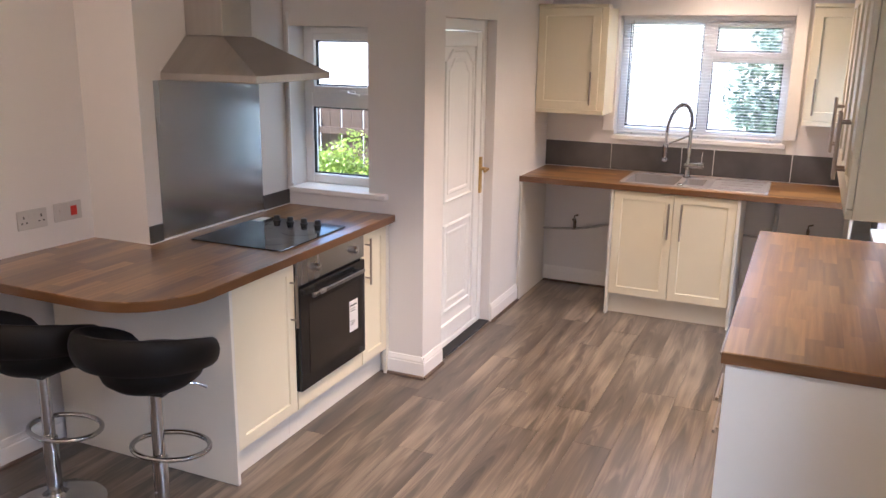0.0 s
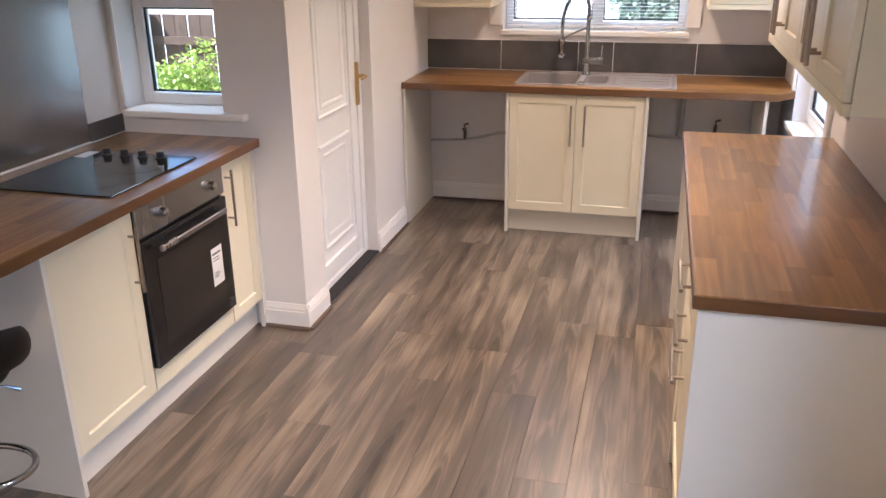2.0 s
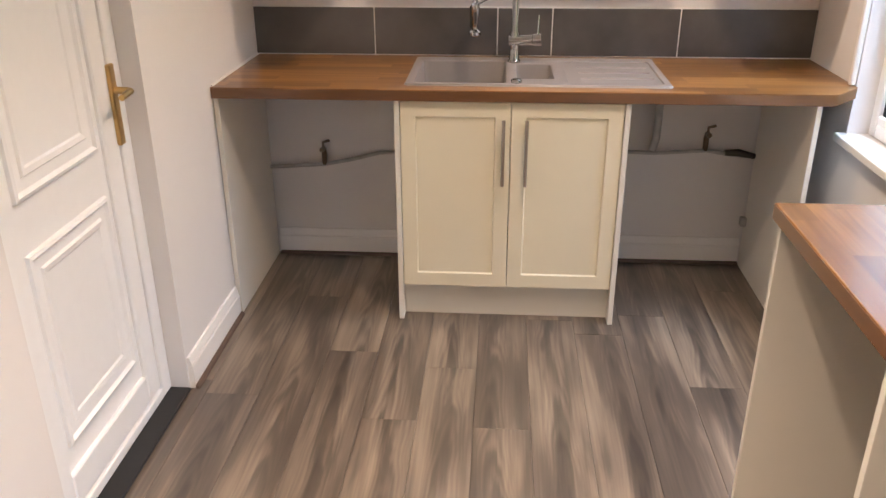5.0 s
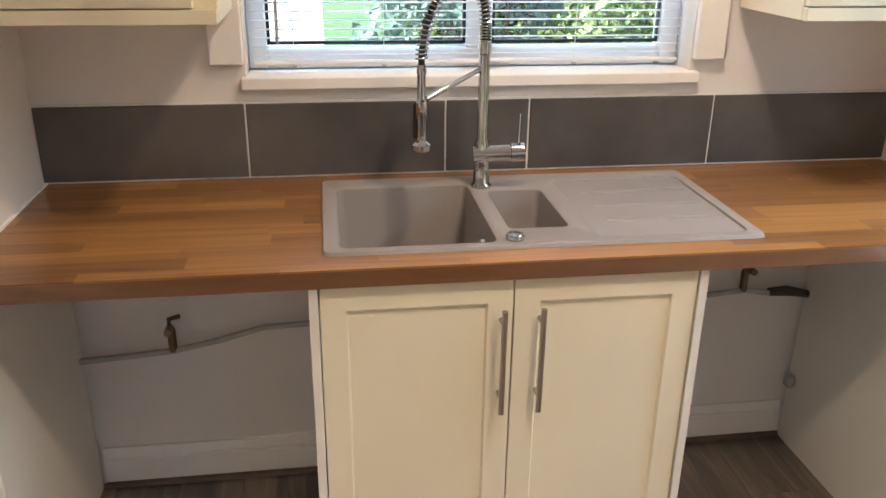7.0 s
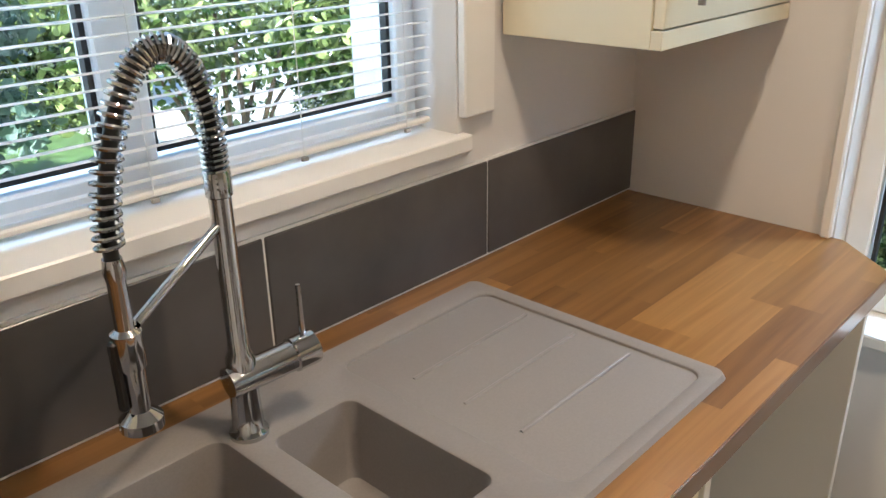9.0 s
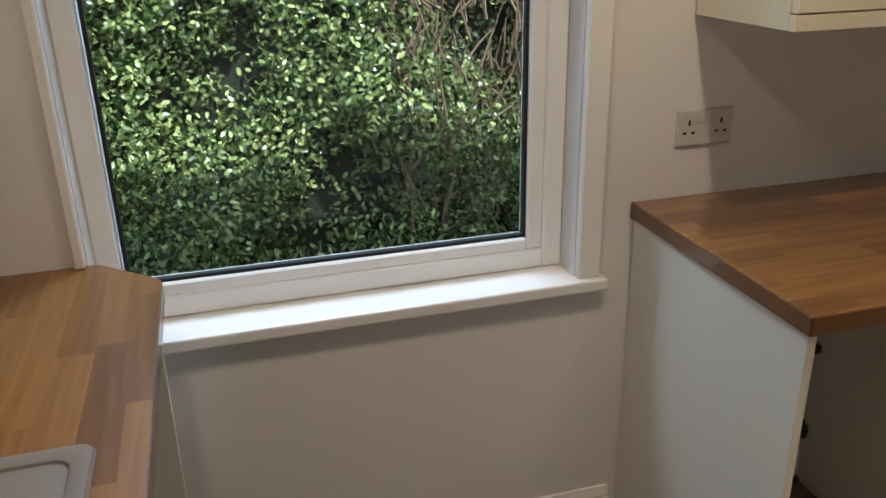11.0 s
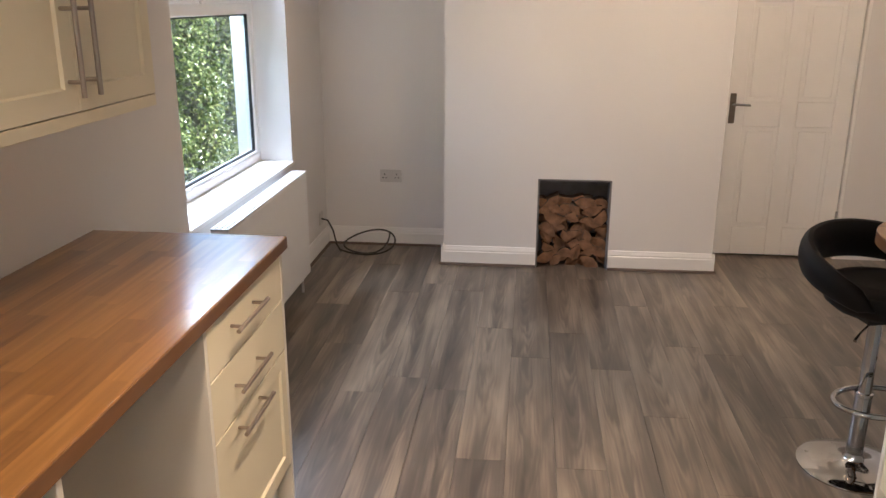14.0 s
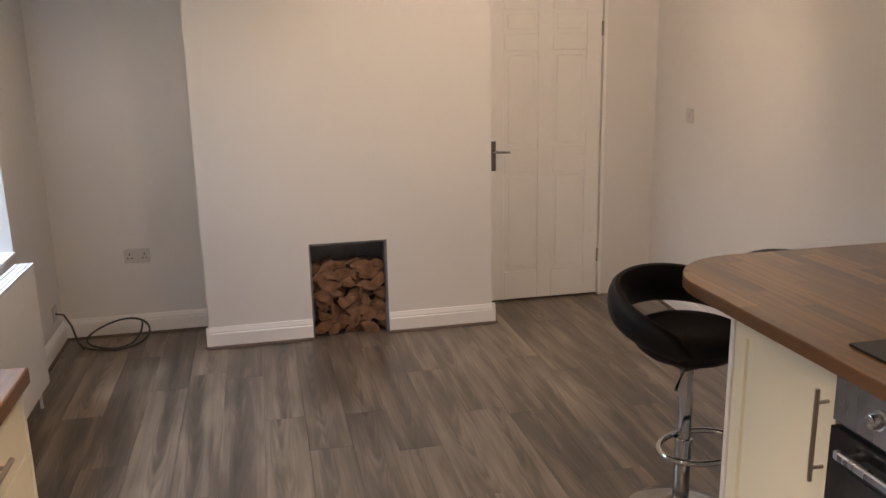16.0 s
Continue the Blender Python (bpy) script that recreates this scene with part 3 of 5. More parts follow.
win = window("window_3", m3, w3, h3, [(0.09, w3 - 0.09, 0.065, 0.83, 0), (0.075, 0.745, 0.885, h3 - 0.035, 0.04), (0.815, w3 - 0.075, 0.885, h3 - 0.035, 0.04)],
             [(w3 - 0.09, w3 - 0.05, 0.05, h3 - 0.05), (0.05, 0.09, 0.05, h3 - 0.05), (0.09, w3 - 0.09, 0.05, 0.065), (0.09, w3 - 0.09, 0.83, 0.90), (0.745, 0.815, 0.90, h3 - 0.05)],
             "white plastic window with two top lights in the dining end")
stay(win, m3, 0.40, 0.915)
stay(win, m3, 1.12, 0.915)
part("window_sill", B(XE - 0.012, XE + 0.26, BY0 - 0.002, BY1 + 0.002, BZ0 - 0.022, BZ0 - 0.001, bev=0.003), GLOSS, win, "white tiled window board")

w4, h4 = CX1 - CX0, CZ1 - CZ0
m4 = south(CX0, YP + 0.14, CZ0)
win = window("window_4", m4, w4, h4, [(0.05, w4 - 0.05, 0.055, 0.44, 0), (0.035, w4 - 0.035, 0.52, h4 - 0.035, 0.04)], [(0.05, w4 - 0.05, 0.44, 0.545)],
             "small white plastic window beside the cooker")
stay(win, m4, 0.30, 0.53)
part("window_sill", B(CX0 + 0.002, CX1 + 0.12, YP - 0.045, YP + 0.22, CZ0 - 0.032, CZ0 - 0.001, bev=0.005, seg=2), GLOSS, win, "white painted sill board")
part("cable_cover", B(CX0 - 0.012, CX0 + 0.002, YP - 0.012, YP - 0.001, 1.05, 2.0, bev=0.002), UPVC, win, "thin white edge bead of the reveal")

# venetian blind over the sink
blind = thing("venetian_blind", (1.125, 5.065, NZ1 - 0.03), "white venetian blind lowered over the sink window, slats open", "blind")
part("head_rail", B(NX0 + 0.01, NX1 - 0.01, 5.05, 5.08, NZ1 - 0.028, NZ1 - 0.001, bev=0.002), BLIND, blind)
part("bottom_rail", B(NX0 + 0.015, NX1 - 0.015, 5.054, 5.078, 1.212, 1.222, bev=0.003), BLIND, blind)
sb = bmesh.new()
pts = [(-0.0125, 0.0), (-0.006, 0.0022), (0, 0.003), (0.006, 0.0022), (0.0125, 0.0)]
rows_ = [[sb.verts.new((x, y, z)) for y, z in pts] for x in (NX0 + 0.015 - 1.125, NX1 - 0.015 - 1.125)]
for k in range(4):
    sb.faces.new((rows_[0][k], rows_[0][k + 1], rows_[1][k + 1], rows_[1][k]))
slat_mesh = finish("slat", sb, BLIND, True)
for k in range(36):
    s = new("slat", slat_mesh)
    s.parent = blind
    s.location = (0, 0.001, 1.235 + k * 0.0218 - (NZ1 - 0.03))
    s.rotation_euler = (radians(-11), 0, 0)
for x in (0.64, 0.87, 1.12, 1.38, 1.61):
    part("cord", tube(bmesh.new(), [(x, 5.052, 1.215), (x, 5.052, NZ1 - 0.03)], 0.0009, 5), BLIND, blind, "thin white ladder cord")
    part("cord_plug", B(x - 0.006, x + 0.006, 5.047, 5.054, 1.206, 1.213, bev=0.001), PIPE, blind)
part("wand", tube(bmesh.new(), [(0.60, 5.042, 1.27), (0.605, 5.045, 2.02)], 0.0045, 8), PIPE, blind, "clear plastic tilt wand", True)

# ---- back door ----
bd = thing("door_1", (-0.09, (DY0 + DY1) / 2, 0.0), "white panelled plastic back door, closed", "door", kind="structure")
DM = east(-0.062, DY0, 0.016)
dw, dh_ = DY1 - DY0, DZ1 - 0.016
f = bmesh.new()
for q in ((0.001, 0.065, 0, dh_ - 0.001), (dw - 0.065, dw - 0.001, 0, dh_ - 0.001), (0.065, dw - 0.065, dh_ - 0.065, dh_ - 0.001), (0.065, dw - 0.065, 0, 0.035)):
    box(f, q[0], q[1], 0, 0.07, q[2], q[3], bev=0.004)
part("door_frame", f, UPVC, bd, "white plastic door frame", m=DM)
f = bmesh.new()
LX0, LX1, LZ0, LZ1 = 0.07, dw - 0.07, 0.04, dh_ - 0.07
for q in ((LX0, LX0 + 0.085, LZ0, LZ1), (LX1 - 0.085, LX1, LZ0, LZ1), (LX0 + 0.085, LX1 - 0.085, LZ0, LZ0 + 0.10), (LX0 + 0.085, LX1 - 0.085, LZ1 - 0.09, LZ1)):
    box(f, q[0], q[1], 0.006, 0.06, q[2], q[3], bev=0.005)
part("leaf_frame", f, UPVC, bd, "white plastic leaf rails", m=DM)
part("door_panel", B(LX0 + 0.08, LX1 - 0.08, 0.020, 0.05, LZ0 + 0.09, LZ1 - 0.08), UPVC, bd, "white moulded panel", m=DM)


def moulding(x0, x1, z0, z1, arch, y, w1=0.022, w2=0.05):
    """Raised moulding round a panel with a raised field, the top arched by arch."""
    def ring(d):
        pts = [(x0 + d, z0 + d), (x1 - d, z0 + d)]
        n = 12
        for i in range(n + 1):
            t = i / n
            x = x1 - d + (x0 - x1 + 2 * d) * t
            k = min(1, max(0, (0.5 - abs(t - 0.5)) / 0.28))
            pts.append((x, z1 - d - arch + arch * (k * k * (3 - 2 * k))))
        return pts
    bm = bmesh.new()
    levels = [(0, 0), (0.004, 0.010), (w1 * 0.6, 0.013), (w1, 0.004), (w2, 0.003), (w2 + 0.006, 0.009), (w2 + 0.02, 0.007), (w2 + 0.026, 0.003)]
    rings = [[bm.verts.new((x, y - up, z)) for x, z in ring(d)] for d, up in levels]
    n = len(rings[0])
    for r0, r1 in zip(rings, rings[1:]):
        for k in range(n):
            bm.faces.new((r0[k], r0[(k + 1) % n], r1[(k + 1) % n], r1[k]))
    bm.faces.new(rings[-1])
    return bm


for z0, z1, arch in ((0.90, 1.80, 0.07), (0.21, 0.77, 0.0)):
    part("panel_moulding", moulding(LX0 + 0.115, LX1 - 0.115, z0, z1, arch, 0.0205), UPVC, bd, "raised white moulding", m=DM)
hd = part("door_handle", B(dw - 0.082, dw - 0.052, -0.008, 0.007, 0.885, 1.12, bev=0.003), BRASS, bd, "aged brass handle plate", m=DM)
part("lever", tube(bmesh.new(), [(dw - 0.067, 0.0, 1.045), (dw - 0.067, -0.045, 1.045), (dw - 0.073, -0.055, 1.045), (dw - 0.135, -0.055, 1.04)], [0.011, 0.010, 0.010, 0.009], 10), BRASS, hd, "aged brass lever", True, m=DM)

# ---- hall door ----
hdoor = thing("door_2", (-0.69, YS, 0.0), "white six-panel hall door, closed", "door", kind="structure")
HM = north(-0.318, YS - 0.008, 0.012)
hw, hh = 0.76, 1.965
f = bmesh.new()
box(f, 0, hw, 0.010, 0.04, 0, hh)
c0, c1 = hw / 2 - 0.05, hw / 2 + 0.05
for q in ((0, 0.105, 0, hh), (hw - 0.105, hw, 0, hh), (c0, c1, 0, hh)):
    box(f, q[0], q[1], 0, 0.012, q[2], q[3], bev=0.004)
RAILS = [(0, 0.19), (0.85, 1.01), (1.615, 1.72), (hh - 0.10, hh)]
for a, b in ((0.105, c0), (c1, hw - 0.105)):
    for z0, z1 in RAILS:
        box(f, a, b, 0.0003, 0.012, z0, z1, bev=0.004)
    for (_, z0), (z1, _) in zip(RAILS, RAILS[1:]):
        box(f, a + 0.025, b - 0.025, 0.0025, 0.012, z0 + 0.025, z1 - 0.025, bev=0.006)
part("door_leaf", f, GLOSS, hdoor, "white moulded six-panel leaf", m=HM)
hp = part("door_handle", B(0.012, 0.050, -0.006, 0.0, 0.87, 1.06, bev=0.003), BRONZE, hdoor, "dark bronze handle plate", m=HM)
part("lever", tube(bmesh.new(), [(0.031, 0, 0.995), (0.031, -0.045, 0.995), (0.045, -0.052, 0.995), (0.13, -0.05, 0.99)], [0.009, 0.009, 0.009, 0.007], 10), CHROME, hp, "polished lever", True, m=HM)
for z in (0.22, 1.70):
    part("hinge", B(hw - 0.008, hw + 0.008, -0.006, 0.004, z, z + 0.09, bev=0.002), CHROME, hdoor, "steel hinge", m=HM)
part("door_frame", box(box(B(hw + 0.006, hw + 0.03, -0.012, 0.1, -0.012, 2.0, bev=0.003), -0.03, -0.0008, -0.006, 0.1, -0.012, 2.0, bev=0.003), -0.004, hw + 0.006, -0.004, 0.1, 1.969, 2.0, bev=0.003),
     GLOSS, hdoor, "white painted door lining", m=HM)


# ---- worktops ----
SX0, SX1, SY0, SY1 = 0.693, 1.657, 4.437, 4.938
PF = -0.172
g = 0.012
hole = [(SX0 + g, SY0 + g), (SX0 + g, SY1 - g), (SX1 - g, SY1 - g), (SX1 - g, SY0 + g), (SX0 + g, SY0 + g)]
outline = [(0.002, 4.372), (SX0 + g, 4.372)] + hole + [(SX0 + g + 0.00002, 4.372), (2.185, 4.372), (2.203, 4.382), (XE - 0.002, 4.495), (XE - 0.002, YN - 0.002), (0.002, YN - 0.002)]
sw = prism(bmesh.new(), outline, WT - 0.04, WT)
sink_top = tagged(part("sink_worktop", sw, OAK_X), "oak block laminate worktop running under the sink window", "worktop")
iw = prism(bmesh.new(), [(1.677, 1.421), (XE - 0.002, 1.421), (XE - 0.002, 3.314), (1.677, 3.314)], WT - 0.04, WT, bev=0.003)
drawer_top = tagged(part("drawer_worktop", iw, OAK_Y), "oak block laminate worktop over the drawers", "worktop")
pw = bmesh.new()
out = [(west_x(0.93) + 0.002, 0.93)] + rrect(XW, PF, 0.93, BF, 0.31, 24, (0, 1, 0, 0))[1:-2]
out += [(PF, YP - 0.002), (XB + 0.002, YP - 0.002), (XB + 0.002, BF - 0.002), (west_x(BF) + 0.002, BF - 0.002)]
prism(pw, out, WT - 0.04, WT, bev=0.003)
pen_top = tagged(part("peninsula_worktop", pw, OAK_Y), "oak laminate worktop with a rounded breakfast-bar end", "worktop")

def edging(worktop, pts):
    """A thin laminate band along the worktop's edge, its face 1.5 mm proud; pts run with the outside to the right."""
    bm = bmesh.new()
    pts = [Vector(q) for q in pts]
    nrm = []
    for k in range(len(pts)):
        d = (pts[min(k + 1, len(pts) - 1)] - pts[max(k - 1, 0)]).normalized()
        nrm.append(Vector((d.y, -d.x)))
    rings = []
    for q, n in zip(pts, nrm):
        a, b = q - n * 0.001, q + n * 0.0015
        rings.append([bm.verts.new((a.x, a.y, WT - 0.0385)), bm.verts.new((b.x, b.y, WT - 0.0385)), bm.verts.new((b.x, b.y, WT - 0.0035)), bm.verts.new((a.x, a.y, WT - 0.0035))])
    for r0, r1 in zip(rings, rings[1:]):
        for k in range(4):
            bm.faces.new((r0[k], r0[(k + 1) % 4], r1[(k + 1) % 4], r1[k]))
    bm.faces.new(rings[0][::-1])
    bm.faces.new(rings[-1])
    ORIGIN[worktop.name] = Vector((0, 0, 0))
    part("edge_band", bm, EDGE, worktop, "plain brown laminate edge band", True)


edging(sink_top, [(0.003, 4.372), (2.185, 4.372), (2.203, 4.382), (XE - 0.004, 4.494)])
edging(drawer_top, [(XE - 0.004, 3.314), (1.677, 3.314)])
edging(drawer_top, [(1.677, 3.313), (1.677, 1.422)])
edging(drawer_top, [(1.677, 1.421), (XE - 0.004, 1.421)])
edging(pen_top, [(west_x(0.93) + 0.004, 0.93)] + rrect(XW, PF, 0.93, BF, 0.31, 24, (0, 1, 0, 0))[1:-2] + [(PF, YP - 0.004)])

# tiles behind the sink
sp = thing("tile_splashback", (XE / 2, YN, WT), "row of slate-grey tiles with white grout behind the sink", "splashback")
part("grout_bed", B(0.001, XE - 0.0005, YN - 0.006, YN - 0.001, WT + 0.001, 1.132), GROUT, sp, "white grout and trim")
for x0, x1 in ((0.002, 0.509), (0.514, 1.023), (1.028, 1.248), (1.253, 1.766), (1.771, XE - 0.002)):
    part("tile", B(x0, x1, YN - 0.010, YN - 0.004, WT + 0.006, 1.127, bev=0.0015), SLATE, sp)
up = thing("tile_upstand", (XB, 2.2, WT), "low slate-grey tile upstand behind the hob", "splashback")
for y0, y1 in ((BF + 0.002, 1.742), (2.527, YP - 0.003)):
    part("tile", B(XB + 0.001, XB + 0.011, y0, y1, WT + 0.004, WT + 0.085, bev=0.0015), SLATE, up)
    part("sealant", B(XB + 0.001, XB + 0.013, y0, y1, WT + 0.0005, WT + 0.004), GROUT, up)
part("sealant", B(XB + 0.001, XB + 0.009, 1.743, 2.526, WT + 0.0005, WT + 0.008), GROUT, up)
tagged(part("steel_splashback", B(XB + 0.0015, XB + 0.006, 1.745, 2.524, WT + 0.009, 1.668, bev=0.001), STEEL), "brushed stainless steel splashback behind the hob", "splashback")
tagged(part("sealant_bead", B(0.001, 0.008, 4.385, 4.999, WT, WT + 0.006), GROUT), "white sealant along worktop and wall", "sealant")

# ---- sink and tap ----
sk = thing("kitchen_sink", ((SX0 + SX1) / 2, (SY0 + SY1) / 2, WT), "taupe composite one-and-a-half bowl sink with drainer", "sink")


def sink_body():
    bm = bmesh.new()
    zt = WT + 0.008
    outer = rrect(SX0, SX1, SY0, SY1, 0.02)
    inner = rrect(SX0 + 0.004, SX1 - 0.004, SY0 + 0.004, SY1 - 0.004, 0.018)
    holes = [(rrect(0.725, 1.066, 4.462, 4.868, 0.022), 0.21, 0.010), (rrect(1.099, 1.243, 4.536, 4.812, 0.018), 0.13, 0.008), (rrect(1.285, 1.632, 4.462, 4.89, 0.025), 0.006, 0.004)]
    lo = [bm.verts.new((x, y, WT + 0.0005)) for x, y in outer]
    hi = [bm.verts.new((x, y, zt)) for x, y in inner]
    n = len(lo)
    for k in range(n):
        bm.faces.new((lo[k], lo[(k + 1) % n], hi[(k + 1) % n], hi[k]))
    edges = [bm.edges.get((hi[k], hi[(k + 1) % n])) for k in range(n)]
    for pts, depth, taper in holes:
        cx, cy = sum(p[0] for p in pts) / len(pts), sum(p[1] for p in pts) / len(pts)

        def ring(d, z):
            k = [(1 - d / max(1e-6, abs(p[0] - cx) + 0.03), 1 - d / max(1e-6, abs(p[1] - cy) + 0.03)) for p in pts]
            return [bm.verts.new((cx + (p[0] - cx) * a, cy + (p[1] - cy) * b, z)) for p, (a, b) in zip(pts, k)]

        levels = [(0, zt), (0.003, zt - 0.002), (0.004, zt - 0.006)] if depth < 0.05 else [(0, zt), (0.004, zt - 0.002), (0.006, zt - 0.008), (0.006 + taper * 0.6, zt - depth + 0.03), (0.012 + taper, zt - depth + 0.008), (0.03 + taper, zt - depth)]
        rings = [ring(d, z) for d, z in levels]
        q = len(pts)
        edges += [bm.edges.get((rings[0][k], rings[0][(k + 1) % q])) or bm.edges.new((rings[0][k], rings[0][(k + 1) % q])) for k in range(q)]
        for r0, r1 in zip(rings, rings[1:]):
            for k in range(q):
                bm.faces.new((r0[k], r0[(k + 1) % q], r1[(k + 1) % q], r1[k]))
        bm.faces.new(rings[-1])
    bmesh.ops.triangle_fill(bm, use_beauty=True, use_dissolve=False, edges=edges)
    return bm


body = part("basin", sink_body(), SINK, sk, "taupe composite basin", True)
for y in (4.58, 4.68, 4.78):
    part("drainer_rib", tube(bmesh.new(), [(1.34, y, WT + 0.0015), (1.61, y, WT + 0.003)], 0.0035, 8), SINK, sk, smooth=True)
for x, y, z, r in ((0.91, 4.60, WT - 0.202, 0.045), (1.172, 4.64, WT - 0.122, 0.04)):
    part("drain", lathe(bmesh.new(), [(r, z), (r, z + 0.004), (r - 0.008, z + 0.005), (r - 0.014, z + 0.001), (r * 0.4, z + 0.001), (r * 0.35, z + 0.006), (0.004, z + 0.008)], 24, (x, y)), CHROME, sk, "steel basket drain", True)
part("overflow", tube(bmesh.new(), [(1.050, 4.60, WT - 0.055), (1.062, 4.60, WT - 0.055)], [0.016, 0.018], 16), CHROME, sk, "oval overflow hole", True)
part("waste_knob", lathe(bmesh.new(), [(0.02, WT + 0.008), (0.02, WT + 0.016), (0.017, WT + 0.02), (0.004, WT + 0.021)], 20, (1.100, 4.475)), CHROME, sk, "round chrome waste control", True)

tap = thing("kitchen_tap", (1.095, 4.843, WT + 0.008), "chrome spring-neck kitchen tap with pull-down spray", "tap")
TX, TY, TZ = 1.095, 4.843, WT + 0.008
part("tap_base", lathe(bmesh.new(), [(0.026, TZ), (0.026, TZ + 0.006), (0.021, TZ + 0.012), (0.019, TZ + 0.06), (0.019, TZ + 0.115), (0.0135, TZ + 0.125), (0.0135, TZ + 0.33), (0.016, TZ + 0.332), (0.016, TZ + 0.36), (0.0125, TZ + 0.365)], 20, (TX, TY)), CHROME, tap, "chrome column", True)
part("mixer_body", tube(bmesh.new(), [(TX - 0.022, TY, TZ + 0.085), (TX + 0.07, TY - 0.01, TZ + 0.09), (TX + 0.072, TY - 0.01, TZ + 0.09), (TX + 0.105, TY - 0.013, TZ + 0.092)], [0.021, 0.021, 0.024, 0.024], 20), CHROME, tap, "chrome side mixer", True)
part("lever", tube(bmesh.new(), [(TX + 0.09, TY - 0.012, TZ + 0.10), (TX + 0.094, TY - 0.006, TZ + 0.185)], [0.0045, 0.0035], 8), CHROME, tap, "thin upright lever", True)
HX, HY = 0.938, 4.80
hose = []
for i in range(41):
    t = i / 40
    if t < 0.18:
        hose.append((TX, TY, TZ + 0.34 + t / 0.18 * 0.06))
    else:
        a = math.pi * (t - 0.18) / 0.82
        k = (1 - math.cos(a)) / 2
        hose.append((TX + (HX - TX) * k, TY + (HY - TY) * k, TZ + 0.40 + 0.125 * math.sin(a) - 0.075 * k * k))
part("hose", tube(bmesh.new(), hose + [(HX, HY, TZ + 0.24)], 0.008, 10), BLKPLAST, tap, "dark hose inside the spring", True)
coil = []
turns, steps = 50, 50 * 9
for i in range(steps + 1):
    u = i / steps * 40
    k = min(39, int(u))
    p, q = Vector(hose[k]), Vector(hose[k + 1])
    c = p.lerp(q, u - k)
    a, b = frame_axes(q - p) if abs((q - p).normalized().dot(Vector((0.2, 1, 0)).normalized())) > 2 else (Vector((0.24, 0.97, 0)), (q - p).normalized().cross(Vector((0.24, 0.97, 0))).normalized())
    th = i / 9 * math.tau
    coil.append(c + (a * math.cos(th) + b * math.sin(th)) * 0.0140)
part("spring", tube(bmesh.new(), coil, 0.0026, 6), CHROME, tap, "coiled chrome spring", True)
part("spray_head", lathe(bmesh.new(), [(0.010, TZ + 0.315), (0.012, TZ + 0.30), (0.010, TZ + 0.29), (0.010, TZ + 0.235), (0.0165, TZ + 0.23), (0.0165, TZ + 0.19), (0.013, TZ + 0.185), (0.012, TZ + 0.135), (0.024, TZ + 0.125), (0.024, TZ + 0.113), (0.016, TZ + 0.108)], 20, (HX, HY)), CHROME, tap, "chrome spray head", True)
part("spray_grip", B(HX - 0.021, HX - 0.011, HY - 0.006, HY + 0.006, TZ + 0.14, TZ + 0.225, bev=0.003), BLKPLAST, tap, "black rubber grip")
part("holder_arm", tube(bmesh.new(), [(TX, TY, TZ + 0.30), (HX + 0.014, HY + 0.002, TZ + 0.235)], 0.006, 10), CHROME, tap, "chrome holder arm", True)

# ---- sink cabinet and the bays beside it ----
sc = thing("sink_cabinet", (1.07, 4.7, 0), "cream two-door shaker base cabinet under the sink", "kitchen cabinet")
for x in (0.6625, 1.4865):
    part("side_panel", B(x, x + 0.019, 4.384, YN - 0.02, 0.001, WT - 0.041, bev=0.001), PANEL, sc, "ivory end panel")
part("rail", B(0.682, 1.486, 4.412, 4.428, 0.86, WT - 0.041), PANEL, sc, "ivory front rail")
part("bottom_panel", B(0.682, 1.486, 4.416, 4.98, 0.15, 0.166), PANEL, sc)
part("back_panel", B(0.682, 1.486, 4.972, 4.984, 0.166, 0.86), PANEL, sc)
part("plinth", B(0.682, 1.486, 4.444, 4.46, 0.001, 0.148), PANEL, sc, "ivory recessed plinth")
shaker_door(sc, south(0.684, 4.390, 0.152), 0.3985, 0.732, 0.374, 0.43, 0.675)
shaker_door(sc, south(1.0855, 4.390, 0.152), 0.3985, 0.732, 0.055, 0.43, 0.675)
for x0 in (0.003, 2.142):
    tagged(part("end_panel", B(x0, x0 + 0.018, 4.388, YN - 0.02, 0.001, WT - 0.041, bev=0.001), PANEL), "ivory end panel closing an appliance bay", "end panel", "bay panels")
vp = thing("water_pipe", (0.3, 4.97, 0.44), "grey painted water pipe with washing machine valve", "pipe")
part("pipe", tube(bmesh.new(), [(0.022, 4.965, 0.435), (0.14, 4.965, 0.442), (0.27, 4.965, 0.452), (0.40, 4.965, 0.478), (0.52, 4.965, 0.51), (0.661, 4.965, 0.515)], 0.009, 8), PIPE, vp, smooth=True)
wp = thing("water_pipe", (1.9, 4.97, 0.53), "grey painted water pipe with washing machine valve", "pipe")
part("pipe", tube(bmesh.new(), [(1.506, 4.965, 0.535), (1.72, 4.965, 0.53), (1.93, 4.965, 0.545), (2.03, 4.965, 0.53), (2.14, 4.965, 0.525)], 0.009, 8), PIPE, wp, smooth=True)
part("pipe_lagging", tube(bmesh.new(), [(2.01, 4.965, 0.536), (2.065, 4.965, 0.537), (2.138, 4.965, 0.522)], [0.013, 0.017, 0.012], 8), CABLE, wp, "dark lagging", True)
part("waste_pipe", tube(bmesh.new(), [(1.70, 4.955, 0.545), (1.712, 4.955, 0.60), (1.714, 4.955, 0.885)], 0.017, 10), PIPE, wp, "grey waste pipe", True)
for x in (1.690, 1.726):
    part("bracket", B(x, x + 0.014, 4.90, 4.985, 0.800, 0.888, bev=0.002), BLKPLAST, wp, "dark bracket under the worktop")
part("pipe_clip", B(2.115, 2.140, 4.94, 4.97, 0.205, 0.245, bev=0.003), PIPE, wp)
